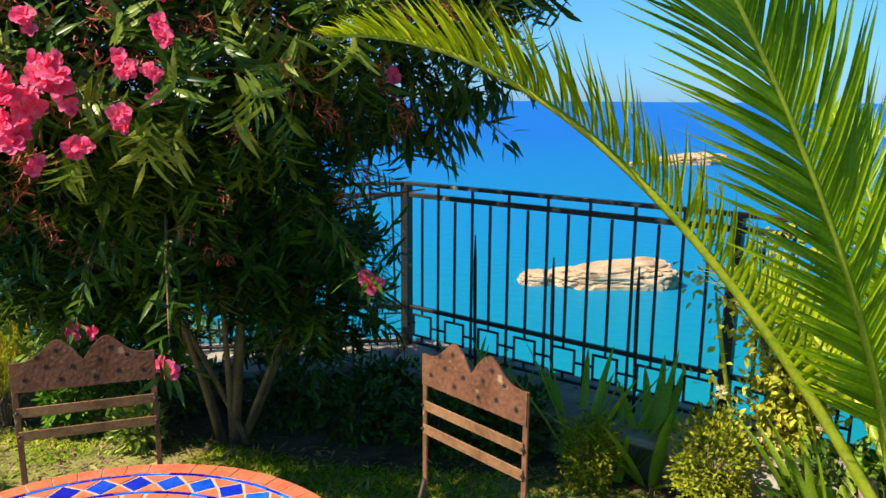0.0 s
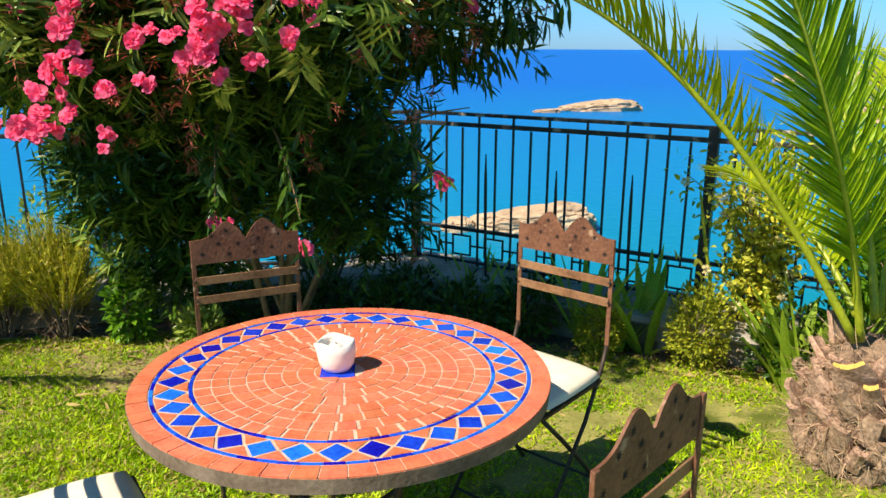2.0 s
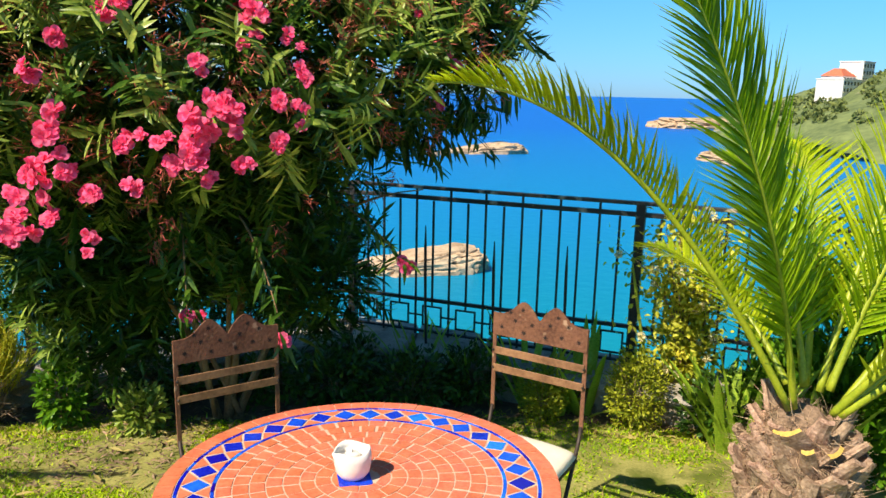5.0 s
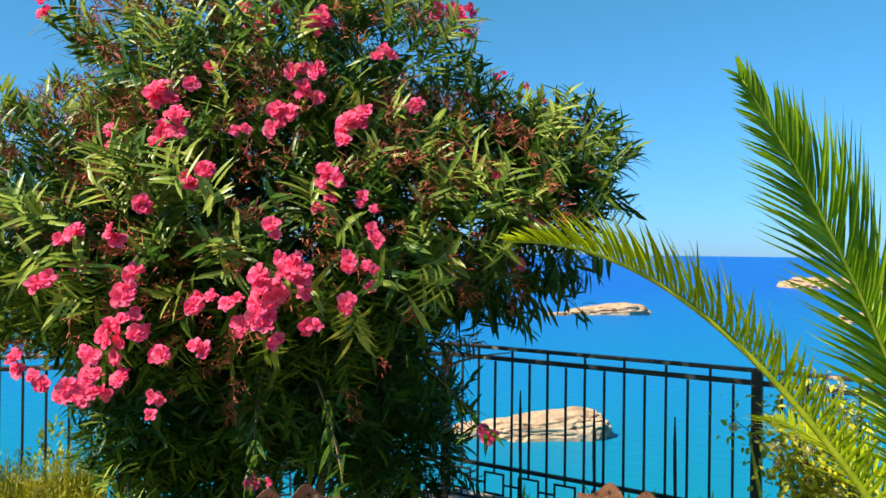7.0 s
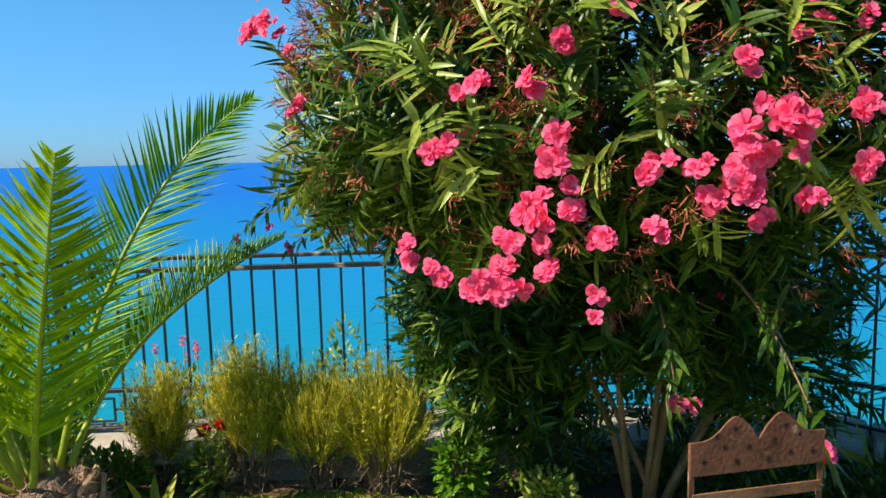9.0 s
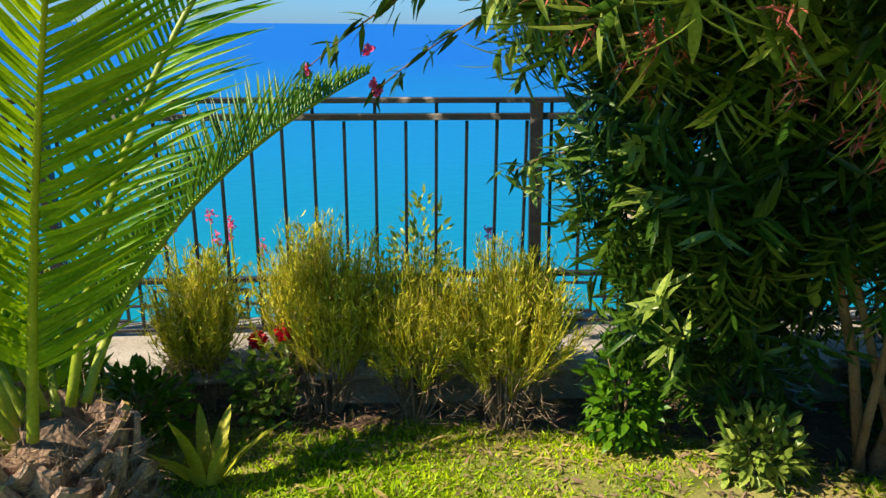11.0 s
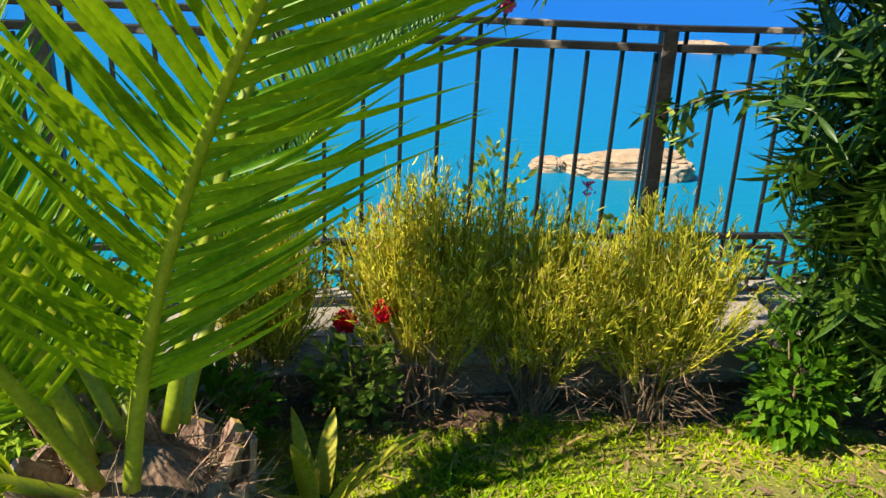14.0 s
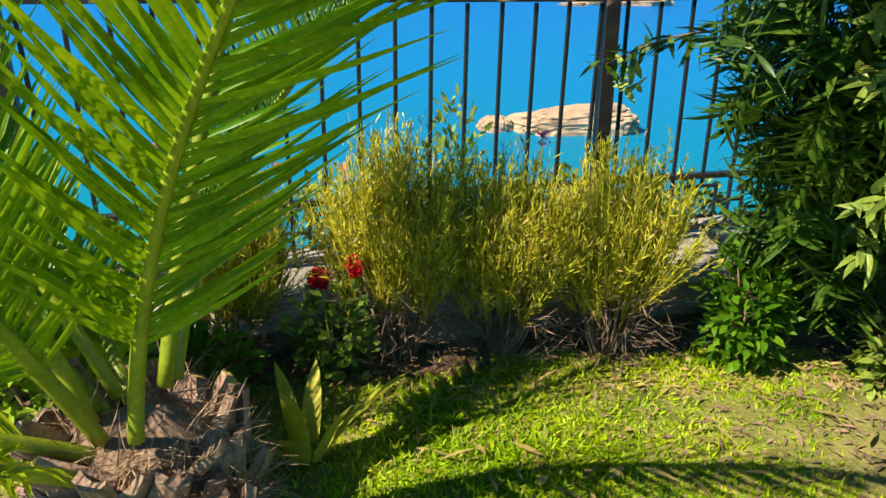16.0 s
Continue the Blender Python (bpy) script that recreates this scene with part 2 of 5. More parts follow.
def part(name, bm, mat, parent=None, label="", smooth=False):
    me = bpy.data.meshes.new(name)
    bm.to_mesh(me)
    bm.free()
    me.materials.append(mat)
    if smooth:
        me.polygons.foreach_set("use_smooth", [True] * len(me.polygons))
    return hang(name, me, parent, label)


def thing(name, at=(0, 0, 0), turn=0.0, label="", category="", group="", kind=""):
    ob = new(name)
    ob.empty_display_size = 0.05
    ob.matrix_basis = pose(*at, 0, 0, turn)
    return tagged(ob, label, category, group, kind)


def box(bm, size, at=(0, 0, 0), m=None, bevel=0.0):
    """A box of that size about at, bevelled, turned by m."""
    made = bmesh.ops.create_cube(bm, size=1.0)["verts"]
    bmesh.ops.scale(bm, vec=size, verts=made)
    if bevel:
        edges = list({e for v in made for e in v.link_edges})
        made = list({v for f in bmesh.ops.bevel(bm, geom=edges, offset=bevel, segments=1, affect="EDGES")["faces"] for v in f.verts} | {v for v in made if v.is_valid})
    bmesh.ops.transform(bm, matrix=Matrix.Translation(at) @ (m or Matrix()), verts=made)
    return bm


def tube_data(path, radii, sides=6):
    """Verts and faces of a tapered tube along a path."""
    pts = [Vector(p) for p in path]
    verts, faces = [], []
    side = Vector((1, 0, 0))
    for i, p in enumerate(pts):
        t = (pts[min(i + 1, len(pts) - 1)] - pts[max(i - 1, 0)]).normalized()
        if abs(t.dot(side)) > 0.9:
            side = Vector((0, 1, 0)) if abs(t.y) < 0.9 else Vector((0, 0, 1))
        a = (side - t * side.dot(t)).normalized()
        b = t.cross(a)
        side = a
        for k in range(sides):
            w = 2 * math.pi * k / sides
            verts.append(p + (a * math.cos(w) + b * math.sin(w)) * radii[i])
    for i in range(len(pts) - 1):
        for k in range(sides):
            j = (k + 1) % sides
            faces.append((i * sides + k, i * sides + j, (i + 1) * sides + j, (i + 1) * sides + k))
    faces.append(tuple(range(sides))[::-1])
    faces.append(tuple((len(pts) - 1) * sides + k for k in range(sides)))
    return verts, faces


def tubes(name, runs, mat, sides=6):
    """One mesh of several tubes."""
    verts, faces = [], []
    for path, radii in runs:
        v, f = tube_data(path, radii, sides)
        o = len(verts)
        verts += v
        faces += [tuple(i + o for i in q) for q in f]
    return mesh_of(name, verts, faces, mat, True)


def curve_points(a, b, c, n):
    a, b, c = Vector(a), Vector(b), Vector(c)
    return [a * (1 - t) ** 2 + b * 2 * t * (1 - t) + c * t * t for t in (i / (n - 1) for i in range(n))]


def unit(v):
    return v / np.maximum(np.linalg.norm(v, axis=1, keepdims=True), 1e-9)


def leaves(name, at, way, up, length, width, mat, bend=0.15, fold=0.25, rings=(0.0, 0.3, 0.65, 1.0), wide=(0.25, 1.0, 0.8, 0.0)):
    """One mesh of many blades: at, way, up are N x 3; length, width N. Each is folded along its rib and bends down towards its tip."""
    at, way = np.asarray(at, float), unit(np.asarray(way, float))
    n = len(at)
    side = unit(np.cross(way, np.asarray(up, float)) + 1e-6)
    top = np.cross(side, way)
    length, width = np.broadcast_to(length, n)[:, None], np.broadcast_to(width, n)[:, None]
    rows = []
    for r, w in zip(rings, wide):
        mid = at + way * length * r - top * length * bend * r * r
        if w == 0:
            rows.append([mid])
        else:
            lift = top * width * 0.5 * w * fold
            rows.append([mid - side * width * 0.5 * w + lift, mid, mid + side * width * 0.5 * w + lift])
    flat = [p for r in rows for p in r]
    per = len(flat)
    verts = np.stack(flat, axis=1).reshape(-1, 3)
    quads, start, count = [], 0, [len(r) for r in rows]
    for a, b in zip(count, count[1:]):
        if a == 3 and b == 3:
            quads += [(start, start + 1, start + 4, start + 3), (start + 1, start + 2, start + 5, start + 4)]
        elif a == 3:
            quads += [(start, start + 1, start + 3), (start + 1, start + 2, start + 3)]
        start += a
    four = np.array([q for q in quads if len(q) == 4])
    three = np.array([q for q in quads if len(q) == 3])
    base = (np.arange(n) * per)[:, None, None]
    loops, sizes = [], []
    for block in (four, three):
        if len(block):
            full = (block[None] + base).reshape(-1, block.shape[1])
            loops.append(full.ravel())
            sizes.append(np.full(len(full), block.shape[1]))
    loops, sizes = np.concatenate(loops), np.concatenate(sizes)
    me = bpy.data.meshes.new(name)
    me.vertices.add(len(verts))
    me.vertices.foreach_set("co", verts.ravel())
    me.loops.add(len(loops))
    me.loops.foreach_set("vertex_index", loops)
    me.polygons.add(len(sizes))
    me.polygons.foreach_set("loop_start", np.concatenate(([0], np.cumsum(sizes)[:-1])))
    me.materials.append(mat)
    me.update(calc_edges=True)
    return me


def ground_z(y):
    return 0.064 * np.clip(4.6 - y, 0.0, 5.5)


# ---- ground, sea ----
def bed_edge(x):
    """Where the lawn ends and the planted bed begins."""
    left = 4.50 + 0.16 * np.sin((x + 2.2) * 1.3) + 0.05 * np.sin(x * 7)
    right = 4.22 - 0.45 * np.clip(x - 1.7, 0, 3)
    k = np.clip((x + 0.2) / 0.9, 0, 1)
    return left * (1 - k) + right * k


def build_ground():
    xs = np.linspace(-9, 9, 121)
    ys = np.linspace(-8, 6.2, 143)
    verts = [(x, y, float(ground_z(y)) + 0.012 * noise.noise((x * 1.5, y * 1.5, 0)) + 0.006 * noise.noise((x * 6, y * 6, 3))) for y in ys for x in xs]
    w = len(xs)
    faces, slots = [], []
    for j in range(len(ys) - 1):
        for i in range(w - 1):
            x, y = (xs[i] + xs[i + 1]) / 2, (ys[j] + ys[j + 1]) / 2
            if y > FENCE_BACK(x):
                continue
            faces.append((j * w + i, j * w + i + 1, (j + 1) * w + i + 1, (j + 1) * w + i))
            slots.append(1 if y > bed_edge(x) + 0.06 * noise.noise((x * 5, y * 5, 0)) else 0)
    me = mesh_of("ground", verts, faces, M_LAWN, True)
    me.materials.append(M_SOIL)
    me.polygons.foreach_set("material_index", slots)
    return tagged(new("ground", me), "sunlit lawn with a strip of bare dark soil", "ground", kind="structure")


# the railing's line from the left end to the right end
DROP = [-0.055, -0.055, -0.055, 0.0, 0.0, 0.0, 0.0]
LINE = [(-5.4, 4.05), (-3.22, 4.86), (-1.152, 5.309), (0.955, 5.51), (2.60, 4.36), (4.2, 3.15), (5.6, 1.9)]


def FENCE_BACK(x):
    for (ax, ay), (bx, by) in zip(LINE, LINE[1:]):
        if ax <= x <= bx:
            return ay + (by - ay) * (x - ax) / (bx - ax) + 0.15
    return 4.2 if x < 0 else 2.0


ground = build_ground()

bm = bmesh.new()
bmesh.ops.create_grid(bm, x_segments=40, y_segments=40, size=0.5)
bmesh.ops.transform(bm, matrix=Matrix.Translation((0, 2150, -18)) @ Matrix.Diagonal((9500, 5400, 1, 1)), verts=bm.verts)
tagged(part("sea", bm, M_SEA), "calm deep blue sea, turquoise over the shallows", "sea", kind="structure")


def rock(name, at, size, seed, label, tail=0.0):
    """A weathered blocky rock that stands out of the sea; tail: how much its left end falls away."""
    bm = bmesh.new()
    bmesh.ops.create_icosphere(bm, subdivisions=5, radius=1.0)
    for v in bm.verts:
        p = v.co.copy()
        q = Vector([math.copysign(abs(c) ** 0.62, c) for c in p])
        h = noise.fractal(p * 1.6 + Vector((seed, 0, 0)), 0.9, 2.1, 6)
        crack = abs(noise.noise(Vector((p.x * 3.0, p.y * 3.0, p.z * 3.6)) + Vector((0, seed, 0))))
        q *= 1 + 0.13 * h - 0.10 * max(0.0, 0.22 - crack) / 0.22
        q.z += 0.10 * noise.noise(Vector((p.x * 2.2, p.y * 2.2, seed)))
        fall = min(1.0, max(0.0, (0.75 - q.x) / 1.75))
        q.z *= 1 - tail * fall ** 1.3
        q.z = max(q.z, -0.4)
        v.co = q
    bmesh.ops.scale(bm, vec=size, verts=bm.verts)
    ob = part(name, bm, M_ROCK)
    ob.matrix_basis = pose(*at)
    return tagged(ob, label, "rock")


rock("sea_rock", (17.6, 80.5, -18.0), (7.2, 3.4, 2.7), 3.1, "pale weathered rock islet in shallow turquoise water", 0.45)
rock("sea_rock", (9.0, 80.5, -18.1), (1.9, 1.8, 1.5), 8.4, "low pale rock beside a larger islet", 0.3)
rock("sea_rock", (70, 237, -18.0), (14, 6.0, 4.0), 5.7, "long pale rock islet far out in the sea", 0.75)
rock("sea_rock", (52, 230, -18.2), (4.5, 2.5, 1.3), 12.2, "low flat end of a rock islet", 0.3)
rock("sea_rock", (272, 430, -18.5), (36, 18, 7), 1.9, "pale rocky headland low above the sea")
rock("sea_rock", (150, 205, -18.5), (18, 16, 3.5), 4.4, "pale rocky shore below a hillside")


# ---- low wall under the railing ----
def offset_line(d):
    """The railing's line moved d metres towards the garden."""
    pts = []
    for i, (x, y) in enumerate(LINE):
        ax, ay = LINE[max(i - 1, 0)]
        bx, by = LINE[min(i + 1, len(LINE) - 1)]
        t = Vector((bx - ax, by - ay)).normalized()
        pts.append((x + t.y * d, y - t.x * d))
    return pts


def strip(name, near, far, low, high, mat, label):
    """A wall between two offsets of the railing's line."""
    a, b = offset_line(near), offset_line(far)
    verts, faces = [], []
    for p, q, z in zip(a, b, DROP):
        verts += [(*p, low), (*p, high + z), (*q, high + z), (*q, low)]
    for i in range(len(a) - 1):
        for k in range(4):
            j = (k + 1) % 4
            faces.append((i * 4 + k, i * 4 + j, i * 4 + 4 + j, i * 4 + 4 + k))
    faces += [(3, 2, 1, 0), tuple(len(verts) - 4 + k for k in range(4))]
    return tagged(new(name, mesh_of(name, verts, faces, mat)), label, "wall", kind="structure")


low_wall = strip("low_wall", 0.36, -0.16, -2.0, 0.19, M_WALL, "low rough rendered garden wall under the railing")


def cap_stones():
    """Rough slabs along the wall's top, each with its own edges."""
    rng = random.Random(5)
    front, back = offset_line(0.41), offset_line(-0.19)
    for (p, q), (r, s), za, zb in zip(zip(front, back), zip(front[1:], back[1:]), DROP, DROP[1:]):
        n = max(2, round((Vector(r) - Vector(p)).length / 0.52))
        for i in range(n):
            a, b = i / n + 0.008, (i + 1) / n - 0.008
            wob = [rng.uniform(-0.02, 0.012) for _ in range(4)]
            P, Q, R, S = Vector(p), Vector(q), Vector(r), Vector(s)
            corner = [P.lerp(R, a), P.lerp(R, b), Q.lerp(S, b), Q.lerp(S, a)]
            mid = sum(corner, Vector((0, 0))) / 4
            top = 0.242 + rng.uniform(-0.006, 0.006)
            verts = [(*(c + (mid - c).normalized() * (w + 0.02)), 0.192) for c, w in zip(corner, wob)]
            verts += [(*(c + (mid - c).normalized() * w), 0.21) for c, w in zip(corner, wob)]
            verts += [(*(c + (mid - c).normalized() * (w + 0.025)), top + rng.uniform(-0.004, 0.004)) for c, w in zip(corner, wob)]
            faces = [(8, 9, 10, 11)]
            for k in range(4):
                j = (k + 1) % 4
                faces += [(k, j, j + 4, k + 4), (k + 4, j + 4, j + 8, k + 8)]
            fall = [za + (zb - za) * (b if k in (1, 2) else a) for k in range(4)]
            verts = [(x, y, z + fall[k % 4]) for k, (x, y, z) in enumerate(verts)]
            hang("cap_slab", mesh_of("cap_slab", verts, faces, M_CAP), low_wall)


# ---- railing ----
def bar_mesh(w, d, h):
    bm = bmesh.new()
    box(bm, (w, d, h), (0, 0, h / 2), bevel=0.0015)
    me = bpy.data.meshes.new("bar")
    bm.to_mesh(me)
    bm.free()
    me.materials.append(M_IRON)
    return me


def square_mesh():
    """An iron square with short links to the rails and to its neighbours."""
    bm = bmesh.new()
    a, t = 0.150, 0.012
    for sx in (-1, 1):
        box(bm, (t, t, a), (sx * (a - t) / 2, 0, 0), bevel=0.001)
        box(bm, (a - 2 * t, t, t), (0, 0, sx * (a - t) / 2), bevel=0.001)
        box(bm, (t, t, 0.040), (0, 0, sx * (a / 2 + 0.020)), bevel=0.001)
        box(bm, (0.052, t, t), (sx * (a / 2 + 0.026), 0, 0), bevel=0.001)
    me = bpy.data.meshes.new("square_ornament")
    bm.to_mesh(me)
    bm.free()
    me.materials.append(M_IRON)
    return me


def railing():
    posts, squares = bar_mesh(0.055, 0.055, 1.06), square_mesh()
    tall, short = bar_mesh(0.014, 0.014, 1.05), bar_mesh(0.014, 0.014, 0.97)
    for i, (p, q) in enumerate(zip(LINE, LINE[1:])):
        P, Q = Vector((*p, 0.0)), Vector((*q, 0.0))
        run = Q - P
        turn = math.degrees(math.atan2(run.y, run.x))
        fence = thing("railing", (P.x, P.y, 0.24 + DROP[i]), turn, "black painted iron railing with square ornaments, paint flaking", "railing", "railing panels")
        L = run.length
        fence.matrix_basis = fence.matrix_basis @ pose(0, 0, 0, 0, math.degrees(math.atan2(DROP[i] - DROP[i + 1], L)), 0)
        for name, z, h, d in (("top_rail", 1.055, 0.022, 0.045), ("upper_rail", 0.985, 0.028, 0.035), ("middle_rail", 0.262, 0.024, 0.028), ("bottom_rail", 0.03, 0.018, 0.025)):
            bm = bmesh.new()
            box(bm, (L + 0.02, d, h), (L / 2, 0, z), bevel=0.003)
            part(name, bm, M_IRONWORN if name in ("top_rail", "upper_rail") else M_IRON, fence)
        hang("post", posts, fence, m=pose(0, 0, -0.01))
        if i == len(LINE) - 2:
            hang("post", posts, fence, m=pose(L, 0, -0.01))
        n = 16
        half = 0.5 if i < 3 else 0.0
        for k in range(0 if half else 1, n):
            x = L * (k + half) / n
            if k % 2 == 0:
                hang("bar", tall, fence, m=pose(x, 0, 0.005))
            else:
                hang("bar", short, fence, m=pose(x, 0.0, 0.268) @ Matrix.Diagonal((1, 1, 0.72, 1)))
                hang("square_ornament", squares, fence, m=pose(x, 0, 0.145))


railing()


# ---- table ----
TABLE = Vector((0.605, 2.118, 0.894))


def ring_tile(r0, r1, a0, a1, z, gap, steps=3):
    """A tile between two radii and two angles, its top slightly smaller than its foot."""
    top, low = [], []
    g0, g1 = gap / r0, gap / r1
    ring = [(r1 - gap, a0 + g1 + (a1 - a0 - 2 * g1) * i / steps) for i in range(steps + 1)]
    ring += [(r0 + gap, a1 - g0 - (a1 - a0 - 2 * g0) * i / steps) for i in range(steps + 1)]
    for r, a in ring:
        top.append((r * math.cos(a), r * math.sin(a), z))
        low.append((r * math.cos(a), r * math.sin(a), z - 0.006))
    n = len(ring)
    return low + top, [tuple(range(n, 2 * n))] + [(i, (i + 1) % n, n + (i + 1) % n, n + i) for i in range(n)]


def poly_tile(points, z):
    n = len(points)
    verts = [(x, y, z - 0.006) for x, y in points] + [(x, y, z) for x, y in points]
    return verts, [tuple(range(n, 2 * n))] + [(i, (i + 1) % n, n + (i + 1) % n, n + i) for i in range(n)]


def build_table():
    table = thing("mosaic_table", (TABLE.x, TABLE.y, 0.15), 0, "round mosaic table with terracotta tiles and a blue diamond border", "table")
    slope = pose(0, 0, 0.744, -2.0, 0, 0)
    R = 0.548
    bm = bmesh.new()
    bmesh.ops.create_cone(bm, cap_ends=True, segments=96, radius1=R - 0.004, radius2=R, depth=0.036)
    bmesh.ops.translate(bm, vec=(0, 0, -0.0215), verts=bm.verts)
    top = part("tabletop", bm, M_RIM, table, "grey concrete slab with a worn edge")
    top.matrix_basis = slope
    bm = bmesh.new()
    bmesh.ops.create_circle(bm, cap_ends=True, segments=96, radius=R - 0.003)
    bmesh.ops.translate(bm, vec=(0, 0, -0.0016), verts=bm.verts)
    grout = part("grout_bed", bm, M_GROUT, top, "pale sandy grout")
    # legs: a round foot ring, four bowed legs
    for k in range(4):
        a = math.pi / 4 + k * math.pi / 2
        c, s = math.cos(a), math.sin(a)
        path = curve_points((0.34 * c, 0.34 * s, 0.70), (0.05 * c, 0.05 * s, 0.45), (0.30 * c, 0.30 * s, 0.0), 10)
        hang("leg", tubes("leg", [(path, [0.012] * 10)], M_LEG), table)
    ring = [(0.15 * math.cos(i * math.pi / 12), 0.15 * math.sin(i * math.pi / 12), 0.42) for i in range(25)]
    hang("leg_ring", tubes("leg_ring", [(ring, [0.008] * 25)], M_LEG), table)
    rng = random.Random(3)
    full = 2 * math.pi

    def lay(name, data, mat):
        hang(name, mesh_of(name, *data, mat), top)

    def height():
        return rng.uniform(-0.0006, 0.0008)

    n = 58
    for i in range(n):
        lay("border_tile", ring_tile(0.497, R, full * i / n, full * (i + 1) / n, height(), 0.0016), M_TERRA)
    for name, r0, r1, n in (("blue_strip", 0.485, 0.496, 66), ("blue_strip", 0.391, 0.402, 54)):
        for i in range(n):
            lay(name, ring_tile(r0, r1, full * i / n, full * (i + 1) / n, height(), 0.0008, 2), M_BLUE)
    n = 34
    r0, r1, rm = 0.403, 0.484, 0.4435
    for i in range(n):
        a, h = full * (i + 0.5) / n, full / n / 2 * 0.93
        at = lambda r, w: (r * math.cos(w), r * math.sin(w))
        lay("diamond_tile", poly_tile([at(r0 + 0.004, a), at(rm, a + h * 0.92), at(r1 - 0.004, a + 0), at(rm, a - h * 0.92)][::-1], height()), M_BLUE)
        b = a + full / n / 2
        lay("triangle_tile", poly_tile([at(r1 - 0.001, b - h * 0.85), at(r1 - 0.001, b + h * 0.85), at(rm + 0.004, b)][::-1], height()), M_TERRA)
        lay("triangle_tile", poly_tile([at(r0 + 0.001, b - h * 0.85), at(rm - 0.004, b), at(r0 + 0.001, b + h * 0.85)][::-1], height()), M_TERRA)
    r = 0.390
    while r > 0.09:
        inner = r - rng.uniform(0.040, 0.046)
        n = max(6, round(full * r / 0.056))
        turn = rng.uniform(0, 1)
        for i in range(n):
            a0, a1 = full * (i + turn) / n, full * (i + 1 + turn) / n
            lay("field_tile", ring_tile(inner, r, a0 + rng.uniform(0, 0.012), a1 - rng.uniform(0, 0.012), height(), 0.0021, 2), M_TERRA)
        r = inner
    n = 7
    for i in range(n):
        lay("centre_tile", ring_tile(0.05, r, full * i / n, full * (i + 1) / n, height(), 0.002, 2), M_TERRA)
    s = 0.045
    lay("centre_square", poly_tile([(-s - 0.02, -s), (s - 0.02, -s), (s - 0.02, s), (-s - 0.02, s)], 0.0012), M_BLUE)
    return slope


table_slope = build_table()


def lathe(profile, steps=40):
    bm = bmesh.new()
    rows = [[bm.verts.new((r * math.cos(2 * math.pi * k / steps), r * math.sin(2 * math.pi * k / steps), z)) for k in range(steps)] for r, z in profile]
    for a, b in zip(rows, rows[1:]):
        for k in range(steps):
            j = (k + 1) % steps
            bm.faces.new((a[k], a[j], b[j], b[k]))
    bm.faces.new(rows[0][::-1])
    bm.faces.new(rows[-1])
    return bm


def build_cup():
    cup = thing("candle_cup", (0.582, 2.126, 0.8955), 0, "white ceramic candle cup with a scalloped rim", "cup")
    outer = [(0.026, 0.0), (0.036, 0.004), (0.046, 0.018), (0.051, 0.040), (0.052, 0.060), (0.050, 0.082)]
    inner = [(0.045, 0.084), (0.043, 0.070), (0.042, 0.056)]
    bm = lathe(outer + inner)
    for v in bm.verts:
        if v.co.z > 0.06:
            w = math.atan2(v.co.y, v.co.x)
            v.co.z += 0.004 * math.cos(3 * w + 0.6) * (v.co.z - 0.06) / 0.022
    for v in bm.verts:
        if v.co.z > 0.055 and v.co.xy.length > 0.03:
            pull = max(0.0, math.cos(math.atan2(v.co.y, v.co.x) - 3.5)) ** 16 * (v.co.z - 0.055) / 0.03
            v.co.x += 0.013 * pull * math.cos(3.5)
            v.co.y += 0.013 * pull * math.sin(3.5)
    part("bowl", bm, M_CERAMIC, cup, smooth=True)
    part("candle", lathe([(0.019, 0.058), (0.019, 0.070), (0.017, 0.072)], 24), M_WAX, cup, "white tealight", smooth=True)
    bm = bmesh.new()
    box(bm, (0.002, 0.002, 0.008), (0, 0, 0.0755))
    part("wick", bm, M_HOLE, cup)


build_cup()


# ---- chairs ----
def outline_back():
    """The double-humped top plate of a chair back, from one side to the other: x from -0.5 to 0.5."""
    pts = []
    for i in range(41):
        x = i / 40 - 0.5
        u = abs(x) * 2
        hump = math.exp(-((u - 0.34) / 0.26) ** 2)
        notch = 0.028 * math.exp(-(u / 0.07) ** 2)
        pts.append((x, 0.060 * hump - notch * 0.55))
    return pts


